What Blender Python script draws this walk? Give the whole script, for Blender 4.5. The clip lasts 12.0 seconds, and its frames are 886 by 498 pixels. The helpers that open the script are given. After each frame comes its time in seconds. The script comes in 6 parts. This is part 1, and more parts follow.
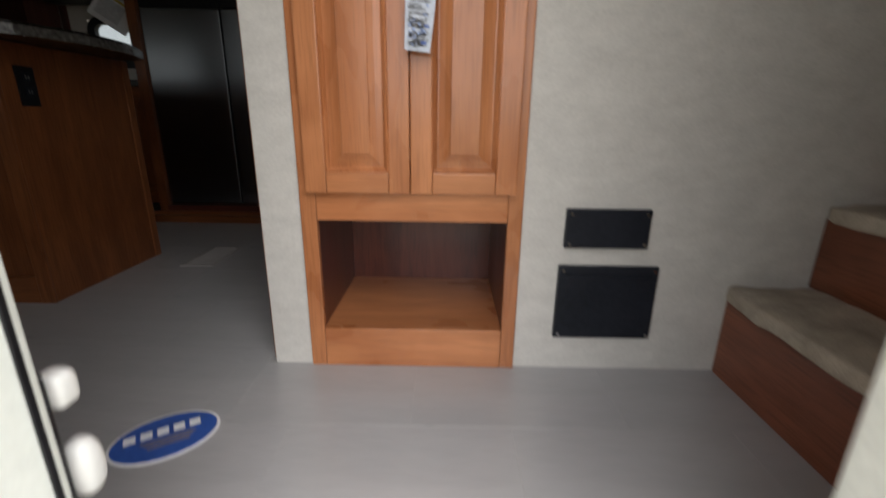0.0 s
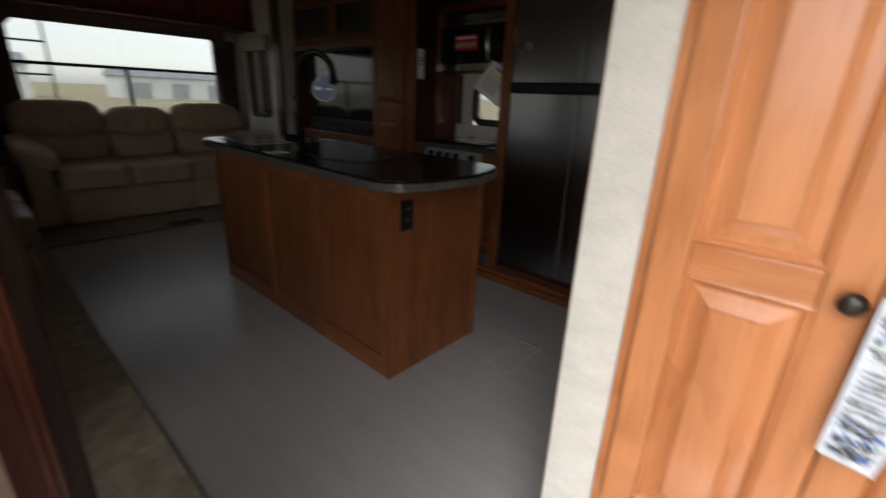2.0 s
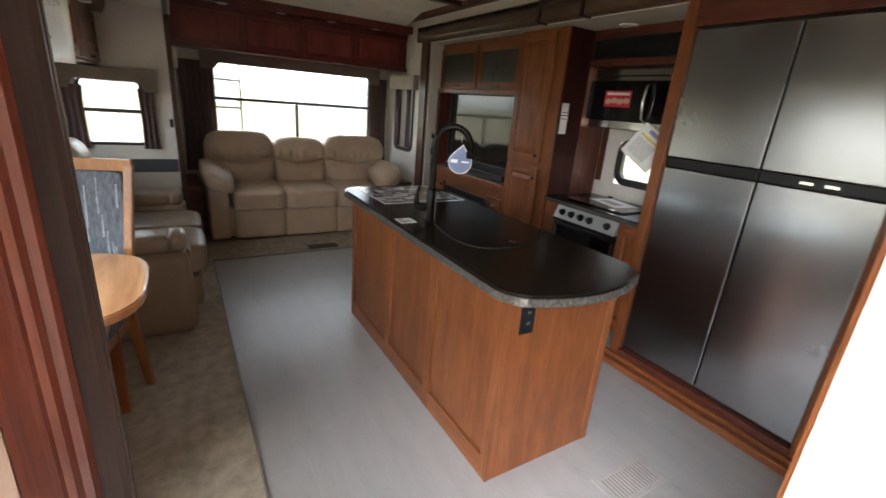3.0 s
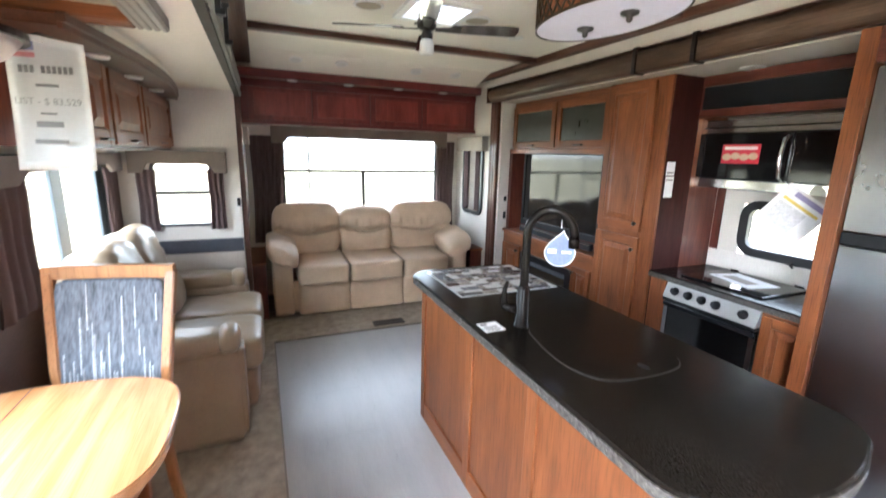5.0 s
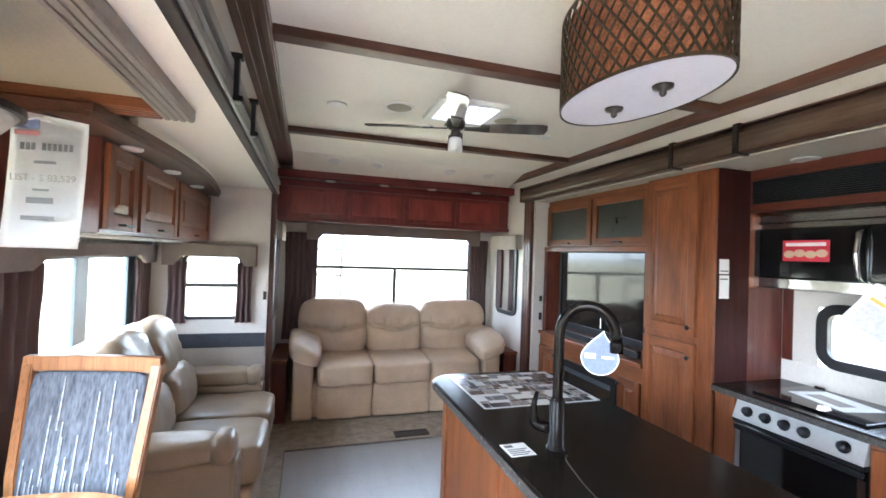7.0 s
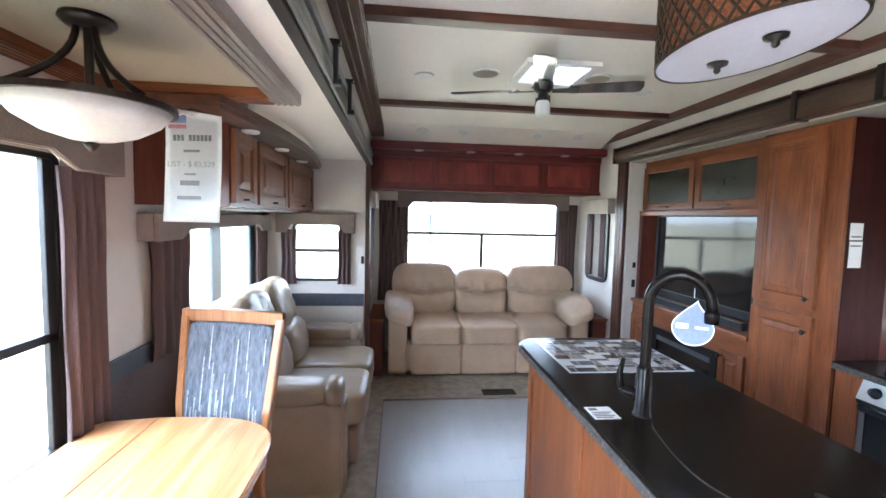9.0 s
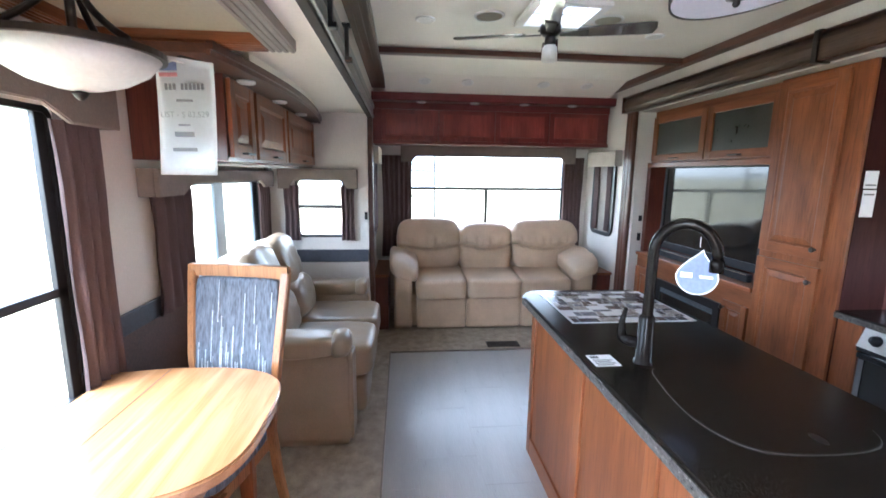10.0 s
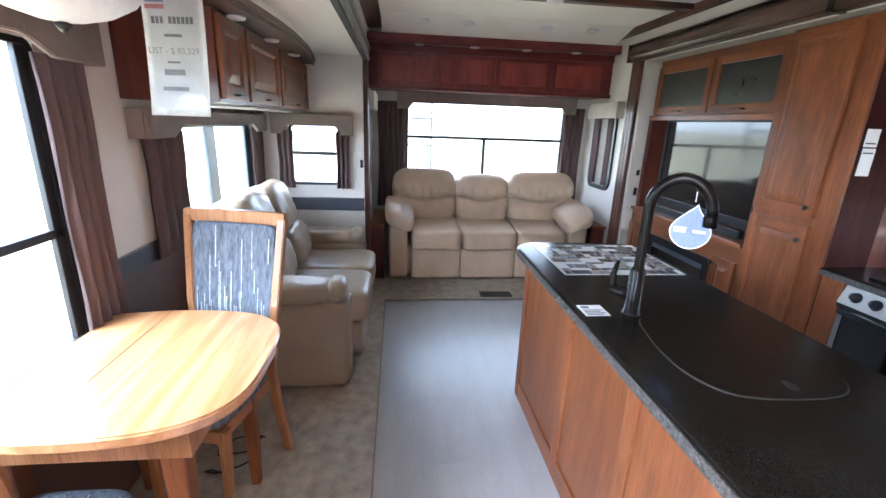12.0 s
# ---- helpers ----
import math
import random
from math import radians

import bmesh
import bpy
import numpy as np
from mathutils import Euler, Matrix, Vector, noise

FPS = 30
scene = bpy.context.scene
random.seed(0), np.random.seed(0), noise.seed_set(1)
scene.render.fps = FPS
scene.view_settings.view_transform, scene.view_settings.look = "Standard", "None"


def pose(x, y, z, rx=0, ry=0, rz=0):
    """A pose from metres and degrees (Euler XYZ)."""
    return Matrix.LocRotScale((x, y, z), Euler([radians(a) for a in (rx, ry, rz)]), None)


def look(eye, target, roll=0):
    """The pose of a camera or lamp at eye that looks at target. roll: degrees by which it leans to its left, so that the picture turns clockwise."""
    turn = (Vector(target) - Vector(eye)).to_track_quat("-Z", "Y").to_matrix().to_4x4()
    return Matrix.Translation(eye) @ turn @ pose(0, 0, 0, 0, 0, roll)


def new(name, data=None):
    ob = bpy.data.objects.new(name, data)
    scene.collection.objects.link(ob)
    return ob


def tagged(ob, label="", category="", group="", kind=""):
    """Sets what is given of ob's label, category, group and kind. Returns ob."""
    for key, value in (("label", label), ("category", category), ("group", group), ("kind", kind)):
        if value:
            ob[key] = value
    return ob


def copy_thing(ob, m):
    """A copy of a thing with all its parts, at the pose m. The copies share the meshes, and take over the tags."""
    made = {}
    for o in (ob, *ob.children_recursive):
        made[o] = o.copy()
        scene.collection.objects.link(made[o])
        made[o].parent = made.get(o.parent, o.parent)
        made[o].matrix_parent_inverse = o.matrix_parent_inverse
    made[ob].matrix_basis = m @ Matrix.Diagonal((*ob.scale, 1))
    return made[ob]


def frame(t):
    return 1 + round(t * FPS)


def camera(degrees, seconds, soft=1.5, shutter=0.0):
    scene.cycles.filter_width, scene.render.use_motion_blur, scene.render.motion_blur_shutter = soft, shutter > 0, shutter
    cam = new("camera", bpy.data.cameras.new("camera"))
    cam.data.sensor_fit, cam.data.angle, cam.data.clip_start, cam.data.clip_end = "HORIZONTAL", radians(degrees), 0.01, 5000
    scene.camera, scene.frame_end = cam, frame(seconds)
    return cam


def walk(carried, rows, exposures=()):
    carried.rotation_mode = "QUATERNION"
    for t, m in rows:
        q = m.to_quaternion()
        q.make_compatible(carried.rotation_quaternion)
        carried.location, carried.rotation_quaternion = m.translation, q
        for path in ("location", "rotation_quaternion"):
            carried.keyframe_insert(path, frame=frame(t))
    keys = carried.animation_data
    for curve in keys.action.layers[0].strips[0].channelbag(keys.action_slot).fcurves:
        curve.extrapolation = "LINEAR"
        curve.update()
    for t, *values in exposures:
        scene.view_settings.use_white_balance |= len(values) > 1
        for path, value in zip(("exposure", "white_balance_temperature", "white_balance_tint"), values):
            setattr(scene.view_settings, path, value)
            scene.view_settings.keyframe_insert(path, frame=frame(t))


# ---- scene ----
# ---- the camera and its walk ----
cam = camera(91.5, 12.0, shutter=0.5)
PATH = [
    (0, (0.14, 0.357, 0.655), (0.126, 2.271, 0.075), 0.8),
    (0.5, (0.095, 0.502, 0.818), (-0.031, 2.439, 0.334), 0.9),
    (1, (0.041, 0.617, 0.94), (-0.147, 2.565, 0.525), 0.2),
    (1.5, (-0.003, 0.71, 1.026), (-0.73, 2.494, 0.489), 0.9),
    (2, (-0.021, 0.707, 1.19), (-1.277, 2.116, 0.529), 2.3),
    (2.5, (-0.135, 0.779, 1.312), (-1.643, 1.942, 0.702), 3.2),
    (3, (-0.205, 0.819, 1.46), (-1.817, 1.822, 0.83), 4.7),
    (3.2, (-0.222, 0.85, 1.49), (-1.866, 1.781, 0.836), 4.3),
    (4.8, (-0.627, 0.951, 1.561), (-2.417, 1.67, 1.036), 2.3),
    (5, (-0.68, 0.95, 1.558), (-2.48, 1.711, 1.129), 1.4),
    (5.5, (-0.755, 0.98, 1.539), (-2.593, 1.727, 1.287), 1.0),
    (6, (-0.793, 1.033, 1.533), (-2.662, 1.734, 1.408), 1.6),
    (6.5, (-0.807, 1.056, 1.521), (-2.695, 1.715, 1.492), 2.2),
    (7, (-0.824, 1.086, 1.51), (-2.732, 1.684, 1.541), 2.0),
    (7.5, (-0.823, 1.071, 1.518), (-2.766, 1.545, 1.556), 2.3),
    (9.5, (-0.751, 1.078, 1.525), (-2.734, 1.229, 1.321), 0.9),
    (10, (-0.772, 1.083, 1.506), (-2.733, 1.271, 1.164), 0.7),
    (10.5, (-0.774, 1.075, 1.509), (-2.715, 1.274, 1.071), 1.2),
    (11, (-0.795, 1.074, 1.497), (-2.722, 1.269, 0.999), 1.2),
    (11.5, (-0.797, 1.073, 1.492), (-2.714, 1.267, 0.957), 1.5),
    (12, (-0.763, 1.075, 1.502), (-2.671, 1.288, 0.941), 2.1),
]
EXPO = [(0.0, 0.85, 6600, 10), (0.5, 1.5, 6600, 10), (1.0, 1.7, 6500, 10), (1.5, 1.75, 6500, 10), (2.0, 1.85, 6700, 10), (2.5, 2.6, 6500, 10), (3.0, 4.4, 6450, 10), (4.0, 5.5, 6100, 10), (5.0, 5.95, 5750, 10), (7.5, 5.98, 5450, 11), (9.5, 5.9, 5250, 11), (12.0, 5.85, 5250, 11)]
walk(cam, [(t, look(eye, target, roll)) for t, eye, target, roll in PATH], EXPO)

# ---- world, sun, large lights ----
world = bpy.data.worlds.new("overcast_sky")
scene.world = world
world.use_nodes = True
wn = world.node_tree.nodes
sky = wn.new("ShaderNodeTexSky")
sky.sky_type = "NISHITA"
sky.sun_disc = False
sky.sun_elevation, sky.sun_rotation = radians(54), radians(156)
sky.air_density, sky.dust_density, sky.ozone_density = 1.0, 1.0, 1.0
pale = wn.new("ShaderNodeHueSaturation")
pale.inputs["Saturation"].default_value, pale.inputs["Value"].default_value = 0.2, 1.5
world.node_tree.links.new(sky.outputs[0], pale.inputs["Color"])
world.node_tree.links.new(pale.outputs[0], wn["Background"].inputs[0])
wn["Background"].inputs[1].default_value = 0.15

sun_data = bpy.data.lights.new("sun", "SUN")
sun_data.energy, sun_data.angle, sun_data.color = 1.35, radians(70), (1.0, 0.97, 0.93)
sun = new("sun", sun_data)
sun.matrix_world = look((0, 0, 30), (-9.0, 20.0, 0.0))


# ---- materials ----
def material(name, base, rough=0.5, metal=0.0, vary=0.12, scale=(8, 8, 8), fine=90.0, bump=0.15, dark=None, spec=0.5, coat=0.0, objrand=0.0, stretch=None):
    """A surface of two scales of variation: broad tone and fine grain, with a fine relief."""
    m = bpy.data.materials.new(name)
    m.use_nodes = True
    n, l = m.node_tree.nodes, m.node_tree.links
    b = n["Principled BSDF"]
    b.inputs["Roughness"].default_value, b.inputs["Metallic"].default_value = rough, metal
    b.inputs["Specular IOR Level"].default_value = spec
    b.inputs["Coat Weight"].default_value, b.inputs["Coat Roughness"].default_value = coat, 0.12
    tc = n.new("ShaderNodeTexCoord")
    mp = n.new("ShaderNodeMapping")
    mp.inputs["Scale"].default_value = scale
    l.new(tc.outputs["Object"], mp.inputs[0])
    n1 = n.new("ShaderNodeTexNoise")
    n1.inputs["Scale"].default_value, n1.inputs["Detail"].default_value, n1.inputs["Roughness"].default_value = 1.0, 6, 0.6
    l.new(mp.outputs[0], n1.inputs[0])
    mp2 = n.new("ShaderNodeMapping")
    mp2.inputs["Scale"].default_value = stretch or (fine, fine, fine)
    l.new(tc.outputs["Object"], mp2.inputs[0])
    n2 = n.new("ShaderNodeTexNoise")
    n2.inputs["Scale"].default_value, n2.inputs["Detail"].default_value = 1.0, 3
    l.new(mp2.outputs[0], n2.inputs[0])
    mixf = n.new("ShaderNodeMath")
    mixf.operation = "MULTIPLY_ADD"
    l.new(n2.outputs[0], mixf.inputs[0])
    mixf.inputs[1].default_value = 0.45
    half = n.new("ShaderNodeMath")
    half.operation = "MULTIPLY"
    half.inputs[1].default_value = 0.55
    l.new(n1.outputs[0], half.inputs[0])
    l.new(half.outputs[0], mixf.inputs[2])
    ramp = n.new("ShaderNodeValToRGB")
    lo = dark or tuple(c * (1 - 2.2 * vary) for c in base)
    hi = tuple(min(1.0, c * (1 + 1.6 * vary)) for c in base)
    ramp.color_ramp.elements[0].position, ramp.color_ramp.elements[1].position = 0.32, 0.68
    ramp.color_ramp.elements[0].color, ramp.color_ramp.elements[1].color = (*lo, 1), (*hi, 1)
    l.new(mixf.outputs[0], ramp.inputs[0])
    out = ramp.outputs[0]
    if objrand:
        oi = n.new("ShaderNodeObjectInfo")
        hs = n.new("ShaderNodeHueSaturation")
        mr = n.new("ShaderNodeMapRange")
        mr.inputs["To Min"].default_value, mr.inputs["To Max"].default_value = 1 - objrand, 1 + objrand
        l.new(oi.outputs["Random"], mr.inputs[0])
        l.new(mr.outputs[0], hs.inputs["Value"])
        l.new(out, hs.inputs["Color"])
        out = hs.outputs[0]
    l.new(out, b.inputs["Base Color"])
    rr = n.new("ShaderNodeMapRange")
    rr.inputs["To Min"].default_value, rr.inputs["To Max"].default_value = max(0.02, rough - 0.08), min(1, rough + 0.08)
    l.new(n1.outputs[0], rr.inputs[0])
    l.new(rr.outputs[0], b.inputs["Roughness"])
    if bump:
        bp = n.new("ShaderNodeBump")
        bp.inputs["Strength"].default_value, bp.inputs["Distance"].default_value = bump, 0.004
        l.new(n2.outputs[0], bp.inputs["Height"])
        l.new(bp.outputs[0], b.inputs["Normal"])
    return m


def wood(name, base, dark, axis, rough=0.32, coat=0.35, pores=0.30, blotch=0.5, spec=0.27):
    """Stained timber: long figure bent by slow noise, blotches of stain and fine dark pores; each board its own cut."""
    m = bpy.data.materials.new(name)
    m.use_nodes = True
    n, l = m.node_tree.nodes, m.node_tree.links
    b = n["Principled BSDF"]
    b.inputs["Coat Weight"].default_value, b.inputs["Coat Roughness"].default_value = coat, 0.16
    b.inputs["Specular IOR Level"].default_value = spec
    tc, oi = n.new("ShaderNodeTexCoord"), n.new("ShaderNodeObjectInfo")
    far = n.new("ShaderNodeMath")
    far.operation, far.inputs[1].default_value = "MULTIPLY", 37.0
    l.new(oi.outputs["Random"], far.inputs[0])
    shift = n.new("ShaderNodeVectorMath")
    l.new(tc.outputs["Object"], shift.inputs[0])
    l.new(far.outputs[0], shift.inputs[1])

    def noise_at(along, across, detail, distort=0.0):
        mp, nz = n.new("ShaderNodeMapping"), n.new("ShaderNodeTexNoise")
        sc = [across] * 3
        sc[axis] = along
        mp.inputs["Scale"].default_value = sc
        nz.inputs["Scale"].default_value, nz.inputs["Detail"].default_value, nz.inputs["Distortion"].default_value = 1.0, detail, distort
        l.new(shift.outputs[0], mp.inputs[0])
        l.new(mp.outputs[0], nz.inputs[0])
        return nz.outputs[0]
    figure, stain, pore = noise_at(1.1, 13.0, 5, 1.2), noise_at(3.0, 6.0, 3, 0.6), noise_at(9.0, 260.0, 2)

    def scaled(socket, k, plus=None):
        q = n.new("ShaderNodeMath")
        q.operation = "MULTIPLY_ADD"
        l.new(socket, q.inputs[0])
        q.inputs[1].default_value = k
        if plus is None:
            q.inputs[2].default_value = 0.0
        else:
            l.new(plus, q.inputs[2])
        return q.outputs[0]
    tone = scaled(stain, blotch, scaled(figure, 1.0 - blotch))
    ramp = n.new("ShaderNodeValToRGB")
    ramp.color_ramp.elements[0].position, ramp.color_ramp.elements[1].position = 0.36, 0.66
    ramp.color_ramp.elements[0].color = (*dark, 1)
    ramp.color_ramp.elements[1].color = (*(min(1.0, c * 1.16) for c in base), 1)
    l.new(tone, ramp.inputs[0])
    pr = n.new("ShaderNodeMapRange")
    pr.inputs["From Min"].default_value, pr.inputs["From Max"].default_value = 0.34, 0.50
    pr.inputs["To Min"].default_value, pr.inputs["To Max"].default_value = 1.0 - pores, 1.0
    l.new(pore, pr.inputs[0])
    board = n.new("ShaderNodeMapRange")
    board.inputs["To Min"].default_value, board.inputs["To Max"].default_value = 0.92, 1.08
    l.new(oi.outputs["Random"], board.inputs[0])
    val = n.new("ShaderNodeMath")
    val.operation = "MULTIPLY"
    l.new(pr.outputs[0], val.inputs[0])
    l.new(board.outputs[0], val.inputs[1])
    hs = n.new("ShaderNodeHueSaturation")
    l.new(val.outputs[0], hs.inputs["Value"])
    l.new(ramp.outputs[0], hs.inputs["Color"])
    l.new(hs.outputs[0], b.inputs["Base Color"])
    rr = n.new("ShaderNodeMapRange")
    rr.inputs["To Min"].default_value, rr.inputs["To Max"].default_value = max(0.05, rough - 0.09), min(1, rough + 0.11)
    l.new(stain, rr.inputs[0])
    l.new(rr.outputs[0], b.inputs["Roughness"])
    bp = n.new("ShaderNodeBump")
    bp.inputs["Strength"].default_value, bp.inputs["Distance"].default_value = 0.08, 0.003
    l.new(pore, bp.inputs["Height"])
    l.new(bp.outputs[0], b.inputs["Normal"])
    return m


CH, CHD = (0.212, 0.073, 0.026), (0.135, 0.042, 0.015)
# pantry cherry, lightened to honey: daylight from the door is in the colour
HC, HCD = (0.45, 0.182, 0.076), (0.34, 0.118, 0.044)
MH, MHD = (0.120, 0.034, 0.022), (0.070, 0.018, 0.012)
cherry = wood("cherry_upright_grain", CH, CHD, 2, 0.36, 0.14)
cherry_field = wood("cherry_panel_veneer", (0.200, 0.068, 0.024), (0.128, 0.039, 0.014), 2, 0.36, 0.14)
cherry_x = wood("cherry_long_grain", CH, CHD, 0, 0.36, 0.14)
cherry_y = wood("cherry_cross_grain", CH, CHD, 1)
# lighter copies of the cherry for the door-lit pantry
honey = wood("door_lit_cherry_upright", HC, HCD, 2, 0.28, 0.4, 0.18, 0.62)
honey_x = wood("door_lit_cherry_long", HC, HCD, 0, 0.28, 0.4, 0.18, 0.62)
red_wood = wood("red_mahogany_upright", (0.20, 0.038, 0.034), (0.13, 0.024, 0.021), 2)
red_panel = wood("red_mahogany_panel", (0.26, 0.050, 0.043), (0.18, 0.033, 0.028), 2)
red_wood_y = wood("red_mahogany_cross", (0.16, 0.030, 0.028), (0.10, 0.019, 0.017), 1)
# dull veneer for the tall cabinet's side, its shade put into the dark colour
shaded_side = wood("dull_shaded_veneer", (0.042, 0.012, 0.010), (0.026, 0.008, 0.007), 2, 0.6, 0.0, spec=0.10)
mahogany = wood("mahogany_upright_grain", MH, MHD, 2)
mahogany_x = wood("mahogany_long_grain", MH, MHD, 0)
beam_wood_x = wood("beam_stain_long", (0.11, 0.045, 0.028), (0.05, 0.02, 0.013), 0, 0.4, 0.2)
beam_wood_y = wood("beam_stain_cross", (0.11, 0.045, 0.028), (0.05, 0.02, 0.013), 1, 0.4, 0.2)
near_black = wood("ebonised_post", (0.030, 0.018, 0.015), (0.016, 0.010, 0.009), 2, 0.5, 0.0)
post_wood = wood("post_stain", (0.10, 0.040, 0.026), (0.05, 0.02, 0.013), 2, 0.4, 0.2)
trim_grey = material("fluted_trim_taupe", (0.20, 0.165, 0.14), 0.35, 0, 0.12, (2, 20, 20), bump=0.05)
fascia_brown = wood("fascia_brown", (0.095, 0.060, 0.040), (0.065, 0.039, 0.026), 0, 0.42, 0.08)
slate = material("slate_metal_trim", (0.20, 0.20, 0.195), 0.3, 0.3, 0.1, (2, 20, 20), bump=0.03)
table_wood = wood("table_oak_veneer", (0.56, 0.295, 0.135), (0.44, 0.205, 0.085), 0, 0.18, 1.0, 0.12, 0.25)
chair_wood = wood("chair_oak", (0.36, 0.165, 0.066), (0.25, 0.105, 0.040), 2, 0.35, 0.3)
wallpaper = material("woven_wallpaper", (0.545, 0.525, 0.49), 0.75, 0, 0.07, (16, 16, 30), bump=0.25, stretch=(110, 110, 300))
wallpaper_warm = material("linen_wallpaper", (0.66, 0.62, 0.57), 0.75, 0, 0.05, (2, 2, 2), bump=0.2, stretch=(200, 200, 60))
wainscot = material("ribbed_wainscot", (0.42, 0.38, 0.335), 0.7, 0, 0.06, (2, 2, 2), bump=0.3, stretch=(40, 40, 260))
# brown, with the shade under the windows put into the colour
shaded_panel = material("shaded_brown_panel", (0.105, 0.062, 0.050), 0.6, 0, 0.15, (3, 3, 3), bump=0.15)
riser_wood = wood("riser_cherry", (0.21, 0.070, 0.036), (0.14, 0.044, 0.022), 1)
rail_paint = material("charcoal_rail", (0.045, 0.05, 0.065), 0.45, 0, 0.15, bump=0.05)
ceiling_paint = material("padded_ceiling_vinyl", (0.80, 0.76, 0.68), 0.55, 0, 0.03, (2, 2, 2), bump=0.12)
tray_paint = material("olive_tray_vinyl", (0.40, 0.36, 0.27), 0.7, 0, 0.05, (2, 2, 2), bump=0.2)
vinyl = material("grey_vinyl_tile", (0.36, 0.355, 0.36), 0.30, 0, 0.06, (1.6, 12, 5), bump=0.04, stretch=(14, 190, 60), objrand=0.006, spec=0.9)
grout = material("tile_joint", (0.43, 0.42, 0.41), 0.8, 0, 0.2, (5, 5, 5))
carpet_mat = material("beige_cut_pile", (0.43, 0.375, 0.305), 0.95, 0, 0.20, (14, 14, 14), fine=320, bump=1.0, spec=0.1)
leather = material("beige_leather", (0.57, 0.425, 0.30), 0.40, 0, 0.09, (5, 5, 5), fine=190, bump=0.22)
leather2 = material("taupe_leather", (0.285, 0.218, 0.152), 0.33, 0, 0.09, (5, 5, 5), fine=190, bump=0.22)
granite = material("charcoal_solid_surface", (0.015, 0.012, 0.0095), 0.20, 0, 0.45, (210, 210, 210), fine=520, bump=0.0, spec=0.16)
granite_edge = material("stone_edge", (0.078, 0.072, 0.066), 0.25, 0, 0.4, (90, 90, 90), fine=420, bump=0.05)
steel = material("brushed_steel", (0.36, 0.36, 0.375), 0.25, 1.0, 0.05, (2.2, 2.2, 1.6), bump=0, stretch=(3, 3, 700))
chrome = material("polished_steel", (0.74, 0.74, 0.73), 0.15, 1.0, 0.03, bump=0)
bronze = material("oil_rubbed_bronze", (0.030, 0.024, 0.021), 0.36, 0.5, 0.2, bump=0.03)
faucet_bronze = material("polished_dark_bronze", (0.010, 0.008, 0.007), 0.20, 0, 0.2, bump=0.01, spec=0.10)
black = material("black_plastic", (0.010, 0.010, 0.012), 0.34, 0, 0.2, bump=0.03, spec=0.25)
black_matte = material("black_register_metal", (0.012, 0.014, 0.020), 0.45, 0, 0.2, bump=0.05, spec=0.25)
black_gloss = material("black_glass", (0.006, 0.006, 0.007), 0.05, 0, 0.1, bump=0)
dark_screen = material("dark_mesh_glass", (0.028, 0.032, 0.026), 0.3, 0, 0.2, bump=0.05)
white_plastic = material("white_plastic", (0.78, 0.78, 0.76), 0.4, 0, 0.03, bump=0.02)
door_white = material("white_door_frame", (0.82, 0.85, 0.80), 0.45, 0, 0.04, bump=0.03)
paper = material("white_paper", (0.80, 0.80, 0.82), 0.6, 0, 0.03, bump=0.03)
ink = material("grey_print", (0.13, 0.13, 0.14), 0.7, 0, 0.1, bump=0)
ink_blue = material("blue_print", (0.03, 0.09, 0.36), 0.5, 0, 0.1, bump=0)
ink_red = material("red_print", (0.55, 0.02, 0.05), 0.5, 0, 0.1, bump=0)
valance_cloth = material("taupe_valance_weave", (0.23, 0.19, 0.165), 0.9, 0, 0.1, bump=0.5, stretch=(300, 300, 120))
drape_cloth = material("plum_brown_drape", (0.115, 0.075, 0.073), 0.85, 0, 0.14, (30, 30, 3), bump=0.4, fine=250)
frame_black = material("black_window_frame", (0.018, 0.018, 0.020), 0.4, 0, 0.15, bump=0.03)
frame_blue = material("slate_slider_frame", (0.09, 0.11, 0.13), 0.35, 0.3, 0.1, bump=0.03)
register_pale = material("pale_register_enamel", (0.40, 0.38, 0.37), 0.45, 0, 0.06, bump=0.03)
register_well = material("register_damper", (0.20, 0.195, 0.19), 0.6, 0, 0.1, bump=0.03)
opal = material("alabaster_glass", (0.68, 0.675, 0.65), 0.35, 0, 0.05, (9, 9, 9), bump=0.03)
lilac = material("frosted_diffuser", (0.60, 0.58, 0.66), 0.55, 0, 0.03, bump=0.02)
rattan = material("amber_shade_cloth", (0.25, 0.095, 0.042), 0.8, 0, 0.4, (26, 26, 26), fine=200, bump=0.4)
lattice_mat = material("bronze_lattice", (0.055, 0.035, 0.020), 0.4, 0.5, 0.2, bump=0.05)
grass_mat = material("dry_grass_ground", (0.36, 0.31, 0.19), 0.95, 0, 0.25, (0.4, 0.4, 0.4), fine=5, bump=0.3)
step_metal = material("galvanised_step", (0.30, 0.30, 0.31), 0.5, 0.7, 0.1)


def glass_material(name, tint):
    """A tinted pane: light passes it coloured, and it mirrors a little."""
    m = bpy.data.materials.new(name)
    m.use_nodes = True
    n, l = m.node_tree.nodes, m.node_tree.links
    clear, gloss, mix = n.new("ShaderNodeBsdfTransparent"), n.new("ShaderNodeBsdfGlossy"), n.new("ShaderNodeMixShader")
    clear.inputs[0].default_value = (*tint, 1)
    gloss.inputs["Roughness"].default_value = 0.02
    mix.inputs[0].default_value = 0.04
    l.new(clear.outputs[0], mix.inputs[1])
    l.new(gloss.outputs[0], mix.inputs[2])
    l.new(mix.outputs[0], n["Material Output"].inputs[0])
    return m


glass = glass_material("tinted_window_glass", (0.47, 0.485, 0.485))
skylight = glass_material("smoked_vent_lid", (0.22, 0.22, 0.22))


